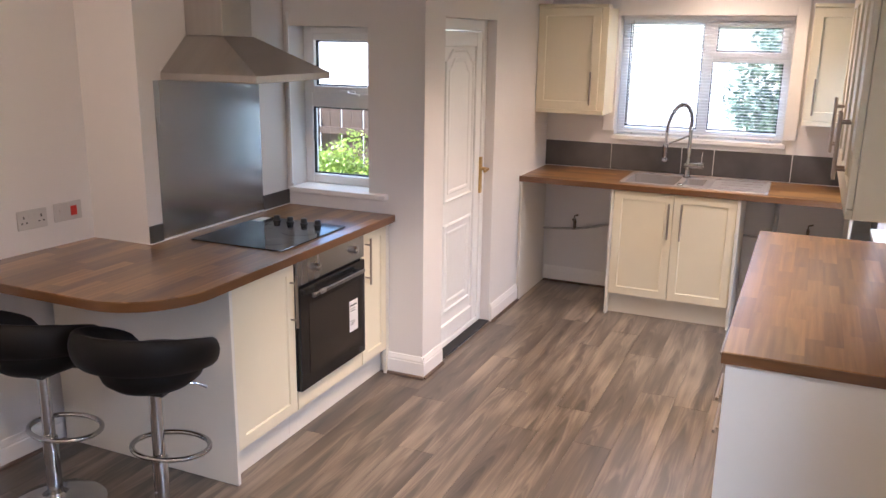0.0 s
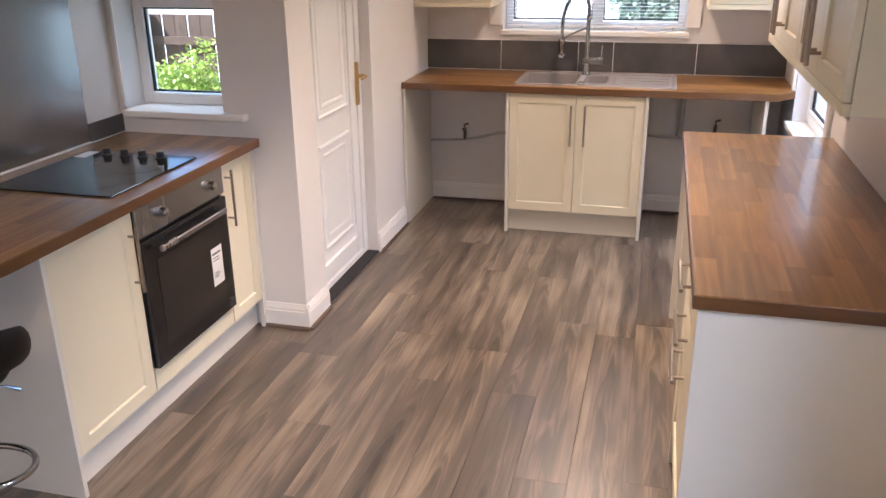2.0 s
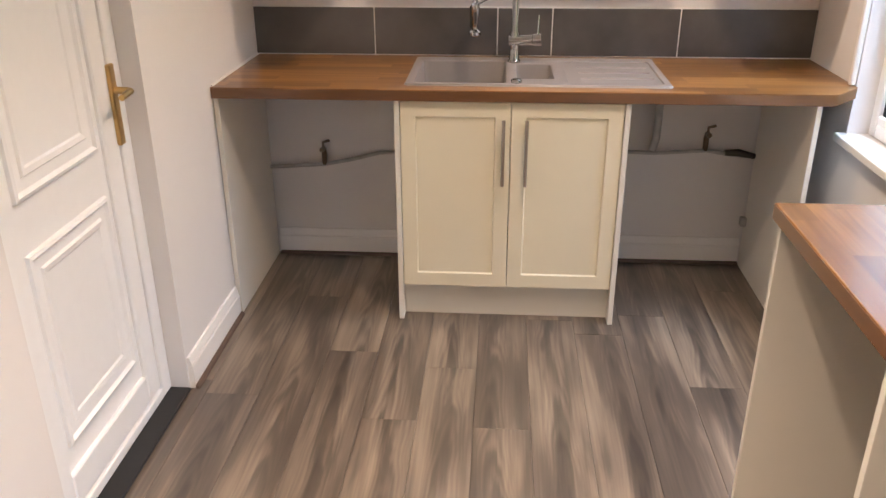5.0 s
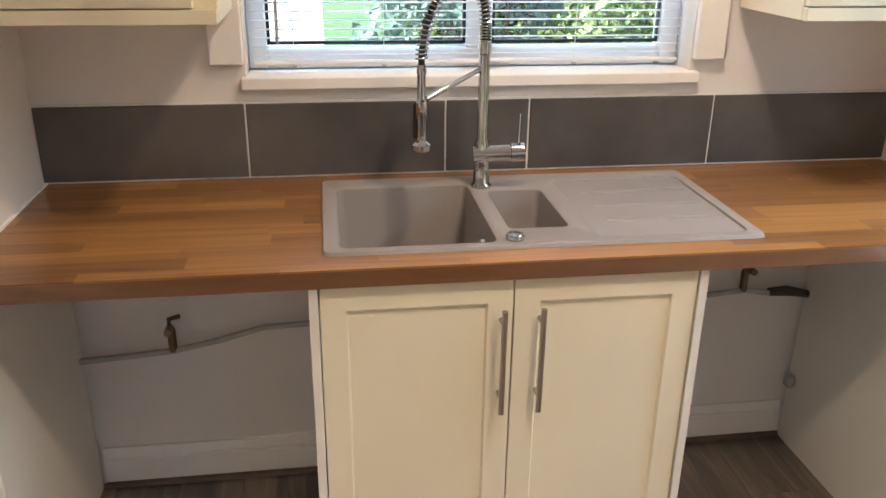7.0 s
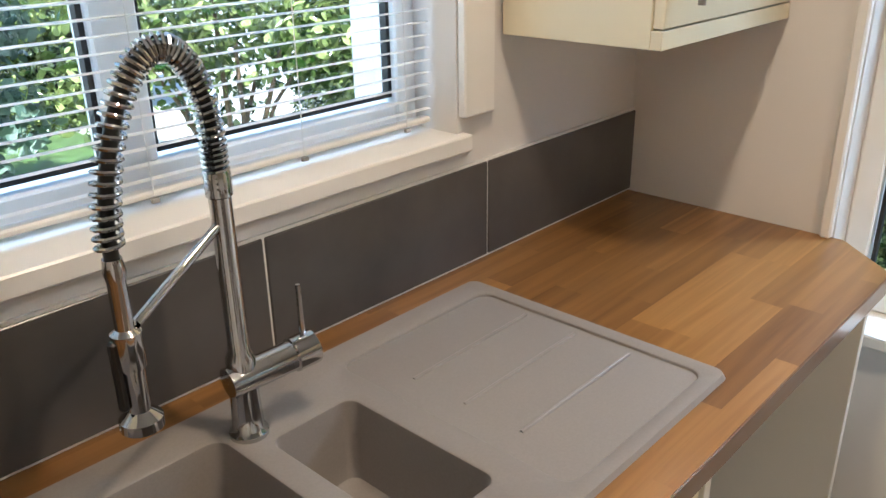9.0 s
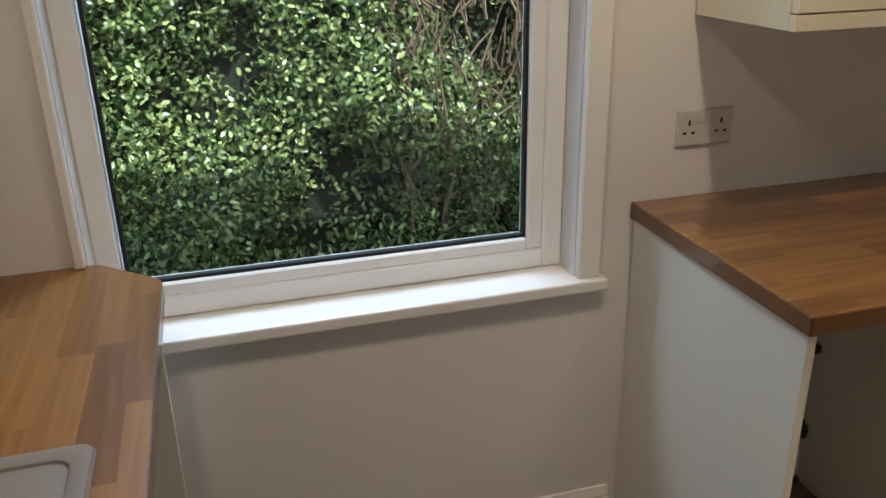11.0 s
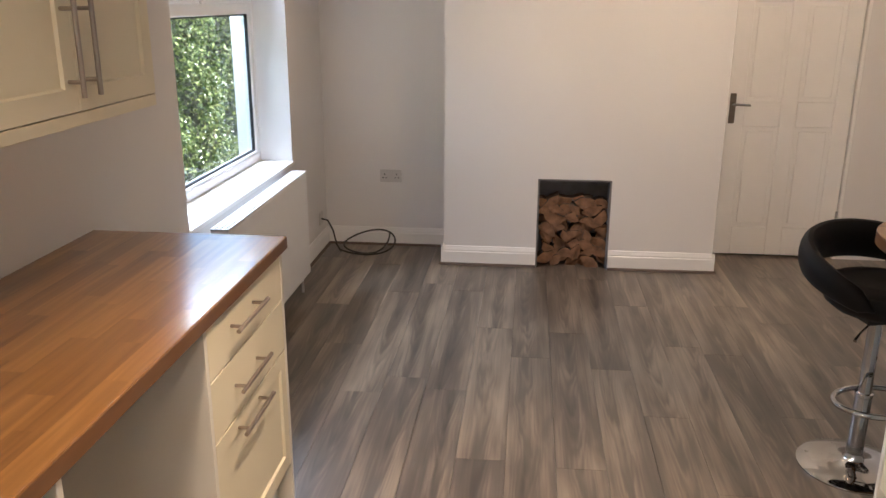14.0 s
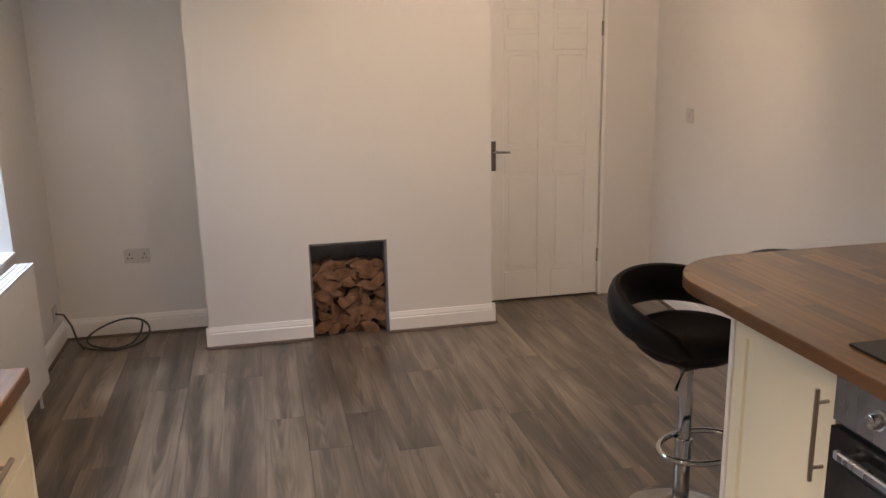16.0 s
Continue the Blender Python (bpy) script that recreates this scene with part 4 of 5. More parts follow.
for ob, x, z in ((vp, 0.27, 0.452), (wp, 1.925, 0.545)):
    v = part("valve", tube(bmesh.new(), [(x, 4.965, z), (x, 4.965, z + 0.06), (x, 4.955, z + 0.075), (x, 4.915, z + 0.08)], [0.011, 0.012, 0.012, 0.010], 10), COPPER, ob, "aged brass valve", True)
    part("valve_lever", tube(bmesh.new(), [(x, 4.95, z + 0.08), (x, 4.95, z + 0.105), (x + 0.03, 4.945, z + 0.115)], [0.006, 0.006, 0.007], 8), COPPER, v, "dark lever", True)


# ---- wall cabinets ----
def wall_unit(m, w, doors, group, h=0.735, d=0.30):
    """A wall cabinet at the pose m, local x along it, -y out of it; doors are (x, width, handle x)."""
    u = thing("wall_cabinet", m.translation, "cream shaker wall cabinet with bar handles", "kitchen cabinet", group)
    part("carcass", B(0, w, 0.022, d + 0.02, 0.0, h, bev=0.001), CREAM, u, "cream cabinet body", m=m)
    part("light_rail", B(0.0005, w - 0.0005, 0.001, 0.0215, 0.0, 0.030, bev=0.001), CREAM, u, "cream rail under the doors", m=m)
    part("top_rail", B(-0.004, w + 0.004, -0.006, 0.10, h + 0.0005, h + 0.022, bev=0.003), CREAM, u, "cream cornice", m=m)
    for x, dw_, hx in doors:
        dm = m @ pose(x, 0, 0.033)
        shaker_door(u, dm, dw_, h - 0.036, hx, 0.035, 0.265)
    return u


wall_unit(south(0.003, 4.67, 1.36), 0.498, [(0.003, 0.448, 0.40)], "sink wall cabinets", d=0.30)
wall_unit(south(1.80, 4.67, 1.36), XE - 1.803, [(0.0025, 0.498, 0.05)], "sink wall cabinets", d=0.30)
wall_unit(west(1.975, 3.19, 1.352), 0.798, [(0.002, 0.396, 0.36), (0.400, 0.396, 0.036)], "wall cabinets over the drawers", d=0.31)
wall_unit(west(1.975, 2.391, 1.352), 0.798, [(0.002, 0.396, 0.36), (0.400, 0.396, 0.036)], "wall cabinets over the drawers", d=0.31)

# ---- drawer run ----
for y0 in (3.285, 2.695):
    tagged(part("end_panel", B(1.69, XE - 0.003, y0, y0 + 0.018, 0.001, WT - 0.041, bev=0.001), PANEL), "ivory upright panel between appliance bays", "end panel", "bay panels")
dr = thing("drawer_unit", (2.0, 1.76, 0), "cream three-drawer base unit with bar handles", "kitchen cabinet")
part("side_panel", B(1.69, XE - 0.003, 2.062, 2.080, 0.001, WT - 0.041, bev=0.001), PANEL, dr, "ivory end panel")
part("side_panel", B(1.69, XE - 0.02, 1.440, 1.458, 0.001, WT - 0.041, bev=0.001), PANEL, dr, "ivory end panel")
part("carcass", B(1.712, XE - 0.02, 1.4585, 2.0615, 0.152, WT - 0.042), PANEL, dr)
part("plinth", B(1.745, 1.76, 1.4585, 2.0615, 0.001, 0.15), PANEL, dr, "ivory recessed plinth")
for z0, z1, plain in ((0.735, 0.884, True), (0.565, 0.732, True), (0.152, 0.562, False)):
    dm = west(1.691, 2.060, z0)
    bmd = B(0, 0.60, 0, 0.02, 0, z1 - z0, bev=0.002) if plain else shaker(0.60, z1 - z0, rail=0.07)
    d = part("drawer", bmd, CREAM, dr, "cream drawer front", m=dm)
    part("handle", bar_handle(0.088 if plain else z1 - z0 - 0.034, 0.125, 0.37, True), NICKEL, d, "brushed nickel bar handle", True, m=dm)
bv = thing("bay_valve", (2.29, 2.75, 0.19), "dark plastic pipe valve with grey lead above the skirting", "valve")
part("valve", lathe(bmesh.new(), [(0.012, 0.17), (0.022, 0.175), (0.022, 0.205), (0.014, 0.21), (0.010, 0.225)], 14, (XE - 0.03, 2.745)), BLKPLAST, bv, "dark round valve", True)
part("bracket", B(XE - 0.03, XE - 0.001, 2.738, 2.752, 0.182, 0.198), BLKPLAST, bv)
part("lead", tube(bmesh.new(), [(XE - 0.03, 2.745, 0.175), (XE - 0.026, 2.76, 0.14), (XE - 0.024, 2.85, 0.127), (XE - 0.024, 3.1, 0.127), (XE - 0.024, 3.28, 0.127)], 0.005, 8), PIPE, bv, "grey lead lying along the skirting", True)
part("pipe_clip", B(XE - 0.03, XE - 0.001, 2.714, 2.736, 0.43, 0.455, bev=0.003), BLKPLAST, bv, "dark clip")

# ---- cooker run ----
FXC = PF - 0.040  # plane of the fronts
CY = -0.03  # the run stands this much further south
pc = thing("peninsula_cabinet", (-0.5, 1.65, 0), "cream shaker cupboard with end panel beside the oven", "kitchen cabinet")
part("end_panel", B(west_x(1.36) + 0.022, FXC + 0.004, 1.412, 1.431, 0.001, WT - 0.041, bev=0.001), PANEL, pc, "ivory end panel under the breakfast bar")
part("carcass", B(XB + 0.005, FXC - 0.022, 1.4315, 1.878, 0.15, WT - 0.042), PANEL, pc)
shaker_door(pc, east(FXC, 1.434, 0.152), 0.442, 0.732, 0.412, 0.43, 0.675)
part("plinth", B(FXC - 0.07, FXC - 0.054, 1.4315, 1.878, 0.001, 0.148), PANEL, pc, "ivory recessed plinth")
ov = thing("built_in_oven", (-0.5, 2.19, 0.15), "built-in steel and black glass electric oven with sticker", "oven")
OY0, OY1 = 1.884, 2.494
part("oven_body", B(XB + 0.06, FXC - 0.003, OY0 + 0.005, OY1 - 0.005, 0.245, 0.882), BLKPLAST, ov, "black oven casing")
part("control_panel", B(FXC - 0.0025, FXC + 0.016, OY0, OY1, 0.765, 0.884, bev=0.002), STEEL, ov, "brushed steel control panel")
od = part("oven_door", B(FXC - 0.0025, FXC + 0.022, OY0 + 0.002, OY1 - 0.002, 0.245, 0.752, bev=0.003), BLKGLASS, ov, "black glass oven door")
part("inner_window", B(FXC + 0.0225, FXC + 0.0240, OY0 + 0.075, OY1 - 0.075, 0.31, 0.665, bev=0.0005), OVENGLASS, od, "smoked viewing window")
part("door_handle", box(box(B(FXC + 0.045, FXC + 0.062, OY0 + 0.065, OY1 - 0.065, 0.700, 0.722, bev=0.004), FXC + 0.02, FXC + 0.05, OY0 + 0.09, OY0 + 0.105, 0.703, 0.719), FXC + 0.02, FXC + 0.05, OY1 - 0.105, OY1 - 0.09, 0.703, 0.719), STEEL, od, "steel bar handle")
st = part("sticker", B(FXC + 0.0242, FXC + 0.0250, 2.325, 2.41, 0.40, 0.565), PAPER, od, "white paper sticker with small print")
for k, (a, b) in enumerate(((0.535, 0.08), (0.520, 0.06), (0.508, 0.065), (0.455, 0.05), (0.445, 0.06), (0.435, 0.045))):
    part("print_line", B(FXC + 0.0252, FXC + 0.0256, 2.333, 2.333 + b * 0.8, a, a + (0.009 if k == 0 else 0.004)), INK, st)
for y in (2.03, 2.385):
    kn = part("knob", tube(bmesh.new(), [(FXC + 0.016, y, 0.826), (FXC + 0.020, y, 0.826), (FXC + 0.021, y, 0.826), (FXC + 0.042, y, 0.826), (FXC + 0.044, y, 0.826)], [0.024, 0.024, 0.019, 0.017, 0.014], 20), CHROME, ov, "round chrome knob", True)
part("filler_panel", B(FXC - 0.0225, FXC - 0.001, OY0, OY1, 0.152, 0.241, bev=0.001), CREAM, ov, "cream filler panel under the oven")
part("plinth", B(FXC - 0.07, FXC - 0.054, 1.879, 2.50, 0.001, 0.148), PANEL, ov, "ivory recessed plinth")
rc = thing("narrow_cabinet", (-0.5, 2.65, 0), "narrow cream shaker cupboard beside the oven", "kitchen cabinet")
part("carcass", B(XB + 0.005, FXC - 0.022, 2.501, YP - CY - 0.02, 0.15, WT - 0.042), PANEL, rc)
shaker_door(rc, east(FXC, 2.500, 0.152), 0.270, 0.732, 0.038, 0.45, 0.70)
part("filler_strip", B(FXC - 0.02, FXC + 0.001, 2.773, YP - CY - 0.003, 0.001, WT - 0.042), PANEL, rc, "ivory filler against the wall")
part("plinth", B(FXC - 0.07, FXC - 0.054, 2.501, YP - CY - 0.003, 0.001, 0.148), PANEL, rc, "ivory recessed plinth")

hob = thing("ceramic_hob", (-0.5, 2.13, WT), "black ceramic glass hob with four knobs", "hob")
part("glass_top", prism(bmesh.new(), rrect(-0.765, -0.252, 1.842, 2.412, 0.008, 3), WT + 0.001, WT + 0.007, bev=0.0015), BLKGLASS, hob, "black glass top")
for x, y, r in ((-0.63, 1.98, 0.09), (-0.39, 1.97, 0.07), (-0.63, 2.20, 0.07), (-0.39, 2.2, 0.09)):
    part("cooking_zone", lathe(bmesh.new(), [(r, WT + 0.0071), (r, WT + 0.0074), (r - 0.002, WT + 0.0075)], 32, (x, y)), OVENGLASS, hob, "faint cooking ring", True)
for k in range(4):
    part("knob", lathe(bmesh.new(), [(0.021, WT + 0.007), (0.021, WT + 0.012), (0.017, WT + 0.014), (0.0155, WT + 0.034), (0.012, WT + 0.036)], 18, (-0.635 + k * 0.083, 2.357)), BLKPLAST, hob, "black control knob", True)
part("sticker", B(-0.755, -0.70, 2.30, 2.40, WT + 0.0072, WT + 0.0076), PAPER, hob, "white sticker")
for ob in (pc, ov, rc, hob):
    ob.location.y += CY

# ---- cooker hood ----
hood = thing("cooker_hood", (-0.65, 2.2, 1.67), "stainless steel chimney cooker hood over the hob", "cooker hood")
HZ = 1.672
hx0, hx1, hy0, hy1 = XB + 0.002, -0.335, 1.795, 2.39
f = bmesh.new()
lo = [(hx0, hy0, HZ), (hx1, hy0, HZ), (hx1, hy1, HZ), (hx0, hy1, HZ)]
mi = [(x, y, HZ + 0.03) for x, y, _ in lo]
hi = [(hx0, 1.975, 1.865), (-0.645, 1.975, 1.865), (-0.645, 2.20, 1.865), (hx0, 2.20, 1.865)]
rs = [[f.verts.new(p) for p in ring] for ring in (lo, mi, hi)]
for r0, r1 in zip(rs, rs[1:]):
    for k in range(4):
        f.faces.new((r0[k], r0[(k + 1) % 4], r1[(k + 1) % 4], r1[k]))
f.faces.new(rs[0][::-1])
f.faces.new(rs[2])
bmesh.ops.bevel(f, geom=list(f.edges), offset=0.002, segments=1, affect="EDGES")
part("canopy", f, HOODST, hood, "sloping steel canopy")
part("chimney", B(hx0, -0.648, 1.978, 2.197, 1.866, H - 0.002, bev=0.003), HOODST, hood, "square steel flue")
part("filter", B(hx0 + 0.05, hx1 - 0.04, hy0 + 0.04, hy1 - 0.04, HZ - 0.006, HZ - 0.0005), NICKEL, hood, "steel mesh filter")


# ---- bar stools ----
def bar_stool():
    s = thing("bar_stool", (0, 0, 0), "black leatherette swivel bar stool with chrome stem and foot ring", "stool", "stools at the breakfast bar")
    part("base", lathe(bmesh.new(), [(0.192, 0.001), (0.192, 0.006), (0.185, 0.011), (0.12, 0.022), (0.045, 0.034), (0.034, 0.045), (0.03, 0.06)], 40), CHROME, s, "round chrome base plate", True)
    part("stem", lathe(bmesh.new(), [(0.029, 0.05), (0.029, 0.285), (0.031, 0.287), (0.031, 0.30), (0.0235, 0.302), (0.0235, 0.60)], 24), CHROME, s, "chrome gas-lift stem", True)
    ring = [(0.155 * math.cos(a), 0.085 + 0.115 * math.sin(a), 0.305) for a in [math.tau * i / 40 for i in range(40)]]
    part("foot_ring", tube(bmesh.new(), ring, 0.0105, 10, True), CHROME, s, "chrome foot ring", True)
    part("lever", tube(bmesh.new(), [(0.02, 0.03, 0.603), (0.12, 0.10, 0.575), (0.15, 0.12, 0.555)], [0.004, 0.004, 0.007], 8), CHROME, s, "lift lever", True)
    part("swivel_plate", B(-0.09, 0.09, -0.09, 0.09, 0.594, 0.612, bev=0.003), BLKPLAST, s)
    cush = bmesh.new()
    prof = [(0.09, 0.606), (0.145, 0.618), (0.178, 0.645), (0.192, 0.68), (0.186, 0.706), (0.16, 0.720), (0.10, 0.722), (0.02, 0.715)]
    lathe(cush, prof, 40)
    part("seat", cush, LEATHER, s, "thick round padded seat", True)
    # a padded band that rises from the front of the seat on both sides and closes behind
    back = bmesh.new()
    rings = []
    n, q = 44, 14
    for i in range(n + 1):
        t = -1 + 2 * i / n
        a = radians(-90 + t * 142)
        lift = max(0.0, math.cos(t * math.pi / 2)) ** 0.75
        rad = 0.192 + 0.062 * lift
        z = 0.668 + 0.135 * lift
        hh_, th = 0.034 + 0.036 * lift, 0.022 + 0.012 * lift
        e = min(1, (1 - abs(t)) * 9 + 0.15)
        c, d = Vector((rad * math.cos(a), rad * math.sin(a), z)), Vector((math.cos(a), math.sin(a), 0.18))
        rings.append([back.verts.new(c + d * (th * e * math.cos(w)) + Vector((0, 0, hh_ * e * math.sin(w)))) for w in [math.tau * k / q for k in range(q)]])
    for r0, r1 in zip(rings, rings[1:]):
        for k in range(q):
            back.faces.new((r0[k], r0[(k + 1) % q], r1[(k + 1) % q], r1[k]))
    back.faces.new(rings[0][::-1])
    back.faces.new(rings[-1])
    part("backrest", back, LEATHER, s, "padded wrap-round back band", True)
    return s


stool = bar_stool()
stool.matrix_basis = pose(-0.285, 1.02, 0, 0, 0, 12)
copy_thing(stool, pose(-0.79, 0.955, 0, 0, 0, 5))


# ---- sockets and switches ----
def socket(m, w=0.146, h=0.086, kind="double"):
    """A wall plate at the pose m, local x along the wall, -y out of it, centred."""
    lab = {"double": "white double wall socket", "switch": "small white plastic light switch", "blank": "white double wall socket", "fused": "white cooker switch plate with red rocker"}[kind]
    s = thing("light_switch" if kind == "switch" else "wall_socket", m.translation, lab, "switch" if kind == "switch" else "socket")
    part("plate", B(-w / 2, w / 2, -0.009, -0.0005, -h / 2, h / 2, bev=0.003), SOCKETW, s, m=m)
    if kind == "switch":
        part("rocker", B(-0.008, 0.008, -0.0125, -0.009, -0.014, 0.014, bev=0.001), SOCKETW, s, m=m)
    elif kind == "fused":
        part("rocker", B(-0.046, -0.030, -0.0125, -0.009, -0.012, 0.012, bev=0.001), SOCKETW, s, m=m)
        part("rocker", B(0.012, 0.044, -0.0135, -0.009, -0.022, 0.022, bev=0.001), RED, s, "red rocker", m=m)
    else:
        for x in (-0.042, 0.042):
            for dx, dz, a, b in ((0, 0.012, 0.003, 0.006), (-0.011, -0.012, 0.0045, 0.003), (0.011, -0.012, 0.0045, 0.003)):
                part("pin_hole", B(x + dx - a, x + dx + a, -0.0096, -0.0088, dz - b, dz + b), DARKSLOT, s, m=m)
        for x in (-0.014, 0.014):
            part("rocker", B(x - 0.008, x + 0.008, -0.0115, -0.009, 0.010, 0.030, bev=0.001), SOCKETW, s, m=m)


socket(west(XE, 3.14, 1.097))
socket(west(XE, 2.14, 1.11))
socket(north(1.855, YS, 0.487))
socket(pose(west_x(1.34), 1.34, 1.075, 0, 0, 90 - WSKEW))
socket(pose(west_x(1.52), 1.52, 1.08, 0, 0, 90 - WSKEW), kind="fused")
socket(pose(west_x(-1.06), -1.06, 1.235, 0, 0, 90 - WSKEW), w=0.086, kind="switch")

# ---- radiator ----
rd = thing("radiator", (2.23, 0.1, 0.1), "white panel radiator under the dining window", "radiator")
RX0, RX1, RY0, RY1, RZ0, RZ1 = 2.17, 2.25, -0.62, 0.62, 0.115, 0.712
f = B(RX0, RX0 + 0.012, RY0, RY1, RZ0, RZ1 - 0.01, bev=0.004, seg=2)
part("front_panel", f, UPVC, rd, "smooth white front panel")
part("back_panel", B(RX1 - 0.012, RX1, RY0 + 0.005, RY1 - 0.005, RZ0, RZ1 - 0.01), UPVC, rd)
f = bmesh.new()
for x in (RX0, RX0 + 0.022, RX0 + 0.044, RX1 - 0.012):
    box(f, x, x + 0.012, RY0, RY1, RZ1 - 0.008, RZ1)
for k in range(60):
    y = RY0 + k * (RY1 - RY0 - 0.006) / 59
    box(f, RX0, RX1, y, y + 0.006, RZ1 - 0.009, RZ1 - 0.001)
part("top_grille", f, UPVC, rd, "white slotted top grille")
for y in (RY0, RY1 - 0.002):
    part("side_cover", B(RX0 + 0.002, RX1 - 0.002, y, y + 0.002, RZ0 + 0.005, RZ1 - 0.002), UPVC, rd, "white side cover")
part("valve", tube(bmesh.new(), [(2.20, RY1, 0.655), (2.20, RY1 + 0.012, 0.655)], 0.012, 12), CHROME, rd, "chrome bleed plug", True)
part("pipe", tube(bmesh.new(), [(2.21, RY0 + 0.04, 0.001), (2.21, RY0 + 0.04, 0.15)], 0.008, 8), UPVC, rd, "white supply pipe", True)
part("bracket", B(RX1, XE - 0.001, -0.2, -0.16, 0.2, 0.65), UPVC, rd)
part("bracket", B(RX1, XE - 0.001, 0.35, 0.39, 0.2, 0.65), UPVC, rd)

# ---- coiled cable in the alcove ----
cb = thing("aerial_cable", (2.05, -1.42, 0), "black aerial cable coiled on the floor by the skirting", "cable")
pts = [(XE - 0.002, -1.42, 0.22), (XE - 0.05, -1.42, 0.21), (XE - 0.085, -1.42, 0.14), (XE - 0.11, -1.40, 0.05), (XE - 0.15, -1.36, 0.012)]
for i in range(44):
    a = math.tau * i / 30 + 0.5
    q = 1 - 0.006 * i
    pts.append((1.99 + 0.20 * q * math.cos(a), -1.435 + 0.115 * q * math.sin(a), 0.008 + (0.030 + 0.0012 * i) * (1 - math.sin(a)) * (1 - 0.45 * math.cos(a))))
part("lead", tube(bmesh.new(), pts, 0.006, 8), CABLE, cb, smooth=True)
part("wall_plate", B(XE - 0.008, XE - 0.001, -1.465, -1.38, 0.18, 0.265, bev=0.002), SOCKETW, cb, "white outlet plate")

# ---- logs in the opening ----
random.seed(5)


def log(cx, cz, r, a0, a1, depth):
    """A split log lying along y: a wedge of a round between two angles, rough at the bark."""
    bm = bmesh.new()
    n = 9
    prof = [(0.0, 0.0)] if a1 - a0 < 350 else []
    for i in range(n + 1):
        a = radians(a0 + (a1 - a0) * i / n)
        q = r * random.uniform(0.93, 1.05)
        prof.append((q * math.cos(a), q * math.sin(a)))
    mx, mz = sum(p[0] for p in prof) / len(prof), sum(p[1] for p in prof) / len(prof)
    y1 = CBY - random.uniform(0.015, 0.06)
    y0 = CBY - 0.136
    fr = [bm.verts.new((cx + x - mx, y1 + random.uniform(-0.004, 0.004), cz + z - mz)) for x, z in prof]
    bk = [bm.verts.new((cx + x - mx, y0, cz + z - mz)) for x, z in prof]
    k = len(prof)
    for i in range(k):
        bm.faces.new((fr[i], fr[(i + 1) % k], bk[(i + 1) % k], bk[i]))
    cap = bm.faces.new(fr)
    bm.faces.new(bk[::-1])
    cap.material_index = 1
    bmesh.ops.recalc_face_normals(bm, faces=bm.faces)
    me = bpy.data.meshes.new("log")
    bm.to_mesh(me)
    bm.free()
    me.materials.append(BARK)
    me.materials.append(LOGEND)
    tagged(new("log", me), "split firewood log stacked in the opening", "log", "stacked logs")


z = 0.04
for row in range(8):
    x = FX0 + 0.040 + (row % 2) * 0.022
    while x < FX1 - 0.03:
        r = random.uniform(0.055, 0.078)
        tall = 0.43 if not (0.60 < x < 0.70) else 0.38
        if z < tall:
            a = random.uniform(0, 360)
            log(x, z + random.uniform(-0.006, 0.006), r, a, a + random.choice((95, 120, 150, 180)), 0.3)
        x += random.uniform(0.048, 0.066)
    z += 0.054
# the large half log on top
log(0.555, 0.425, 0.085, 40, 175, 0.3)


# ---- bezels of the assumed ceiling spots ----
for sx, sy, *_ in SPOTS:
    cl = thing("downlight", (sx, sy, H), "small white bezel of an assumed ceiling spot", "lamp", "ceiling downlights")
    part("bezel", tube(bmesh.new(), [(sx + 0.042 * math.cos(a), sy + 0.042 * math.sin(a), H - 0.003) for a in [math.tau * k / 24 for k in range(24)]], 0.004, 6, True), UPVC, cl, smooth=True)


# ---- outdoors ----
gr = bmesh.new()
box(gr, -300, 300, -300, 300, -0.5, -0.13)
structure("ground", gr, GRASS, "sunlit lawn round the house", "ground")
# Pale ground added so the east window's far view burns out white.
structure("glare_ground_2", B(3.45, 300, 8.8, 290, -0.129, -0.112), GLARE_GROUND, "pale ground added as glare past the hedge", "paving")
# Patio carried on to the horizon, its paleness standing in for overexposed distance.
structure("patio_glare_ground", B(-300, 0.75, 5.3, 290, -0.129, -0.11), GLARE_GROUND, "pale patio stretched to the horizon as bright distance", "paving")


def leaves(rng, centres, normals, size):
    """One mesh of many small bent leaves at the places given."""
    n = len(centres)
    d = rng.normal(size=(n, 3))
    nn = normals + rng.normal(scale=0.75, size=(n, 3))
    nn /= np.linalg.norm(nn, axis=1, keepdims=True)
    u = np.cross(nn, d)
    u /= np.linalg.norm(u, axis=1, keepdims=True) + 1e-9
    v = np.cross(nn, u)
    s = (size * rng.uniform(0.55, 1.3, n))[:, None]
    lift = nn * s * 0.10
    hexa = np.stack([centres - u * s, centres - u * s * 0.45 - v * s * 0.42 + lift, centres + u * s * 0.40 - v * s * 0.46 + lift, centres + u * s, centres + u * s * 0.40 + v * s * 0.46 + lift, centres - u * s * 0.45 + v * s * 0.42 + lift], 1).reshape(-1, 3)
    idx = np.arange(n * 6).reshape(-1, 6)
    me = bpy.data.meshes.new("leaves")
    me.from_pydata(hexa.tolist(), [], idx.tolist())
    return me


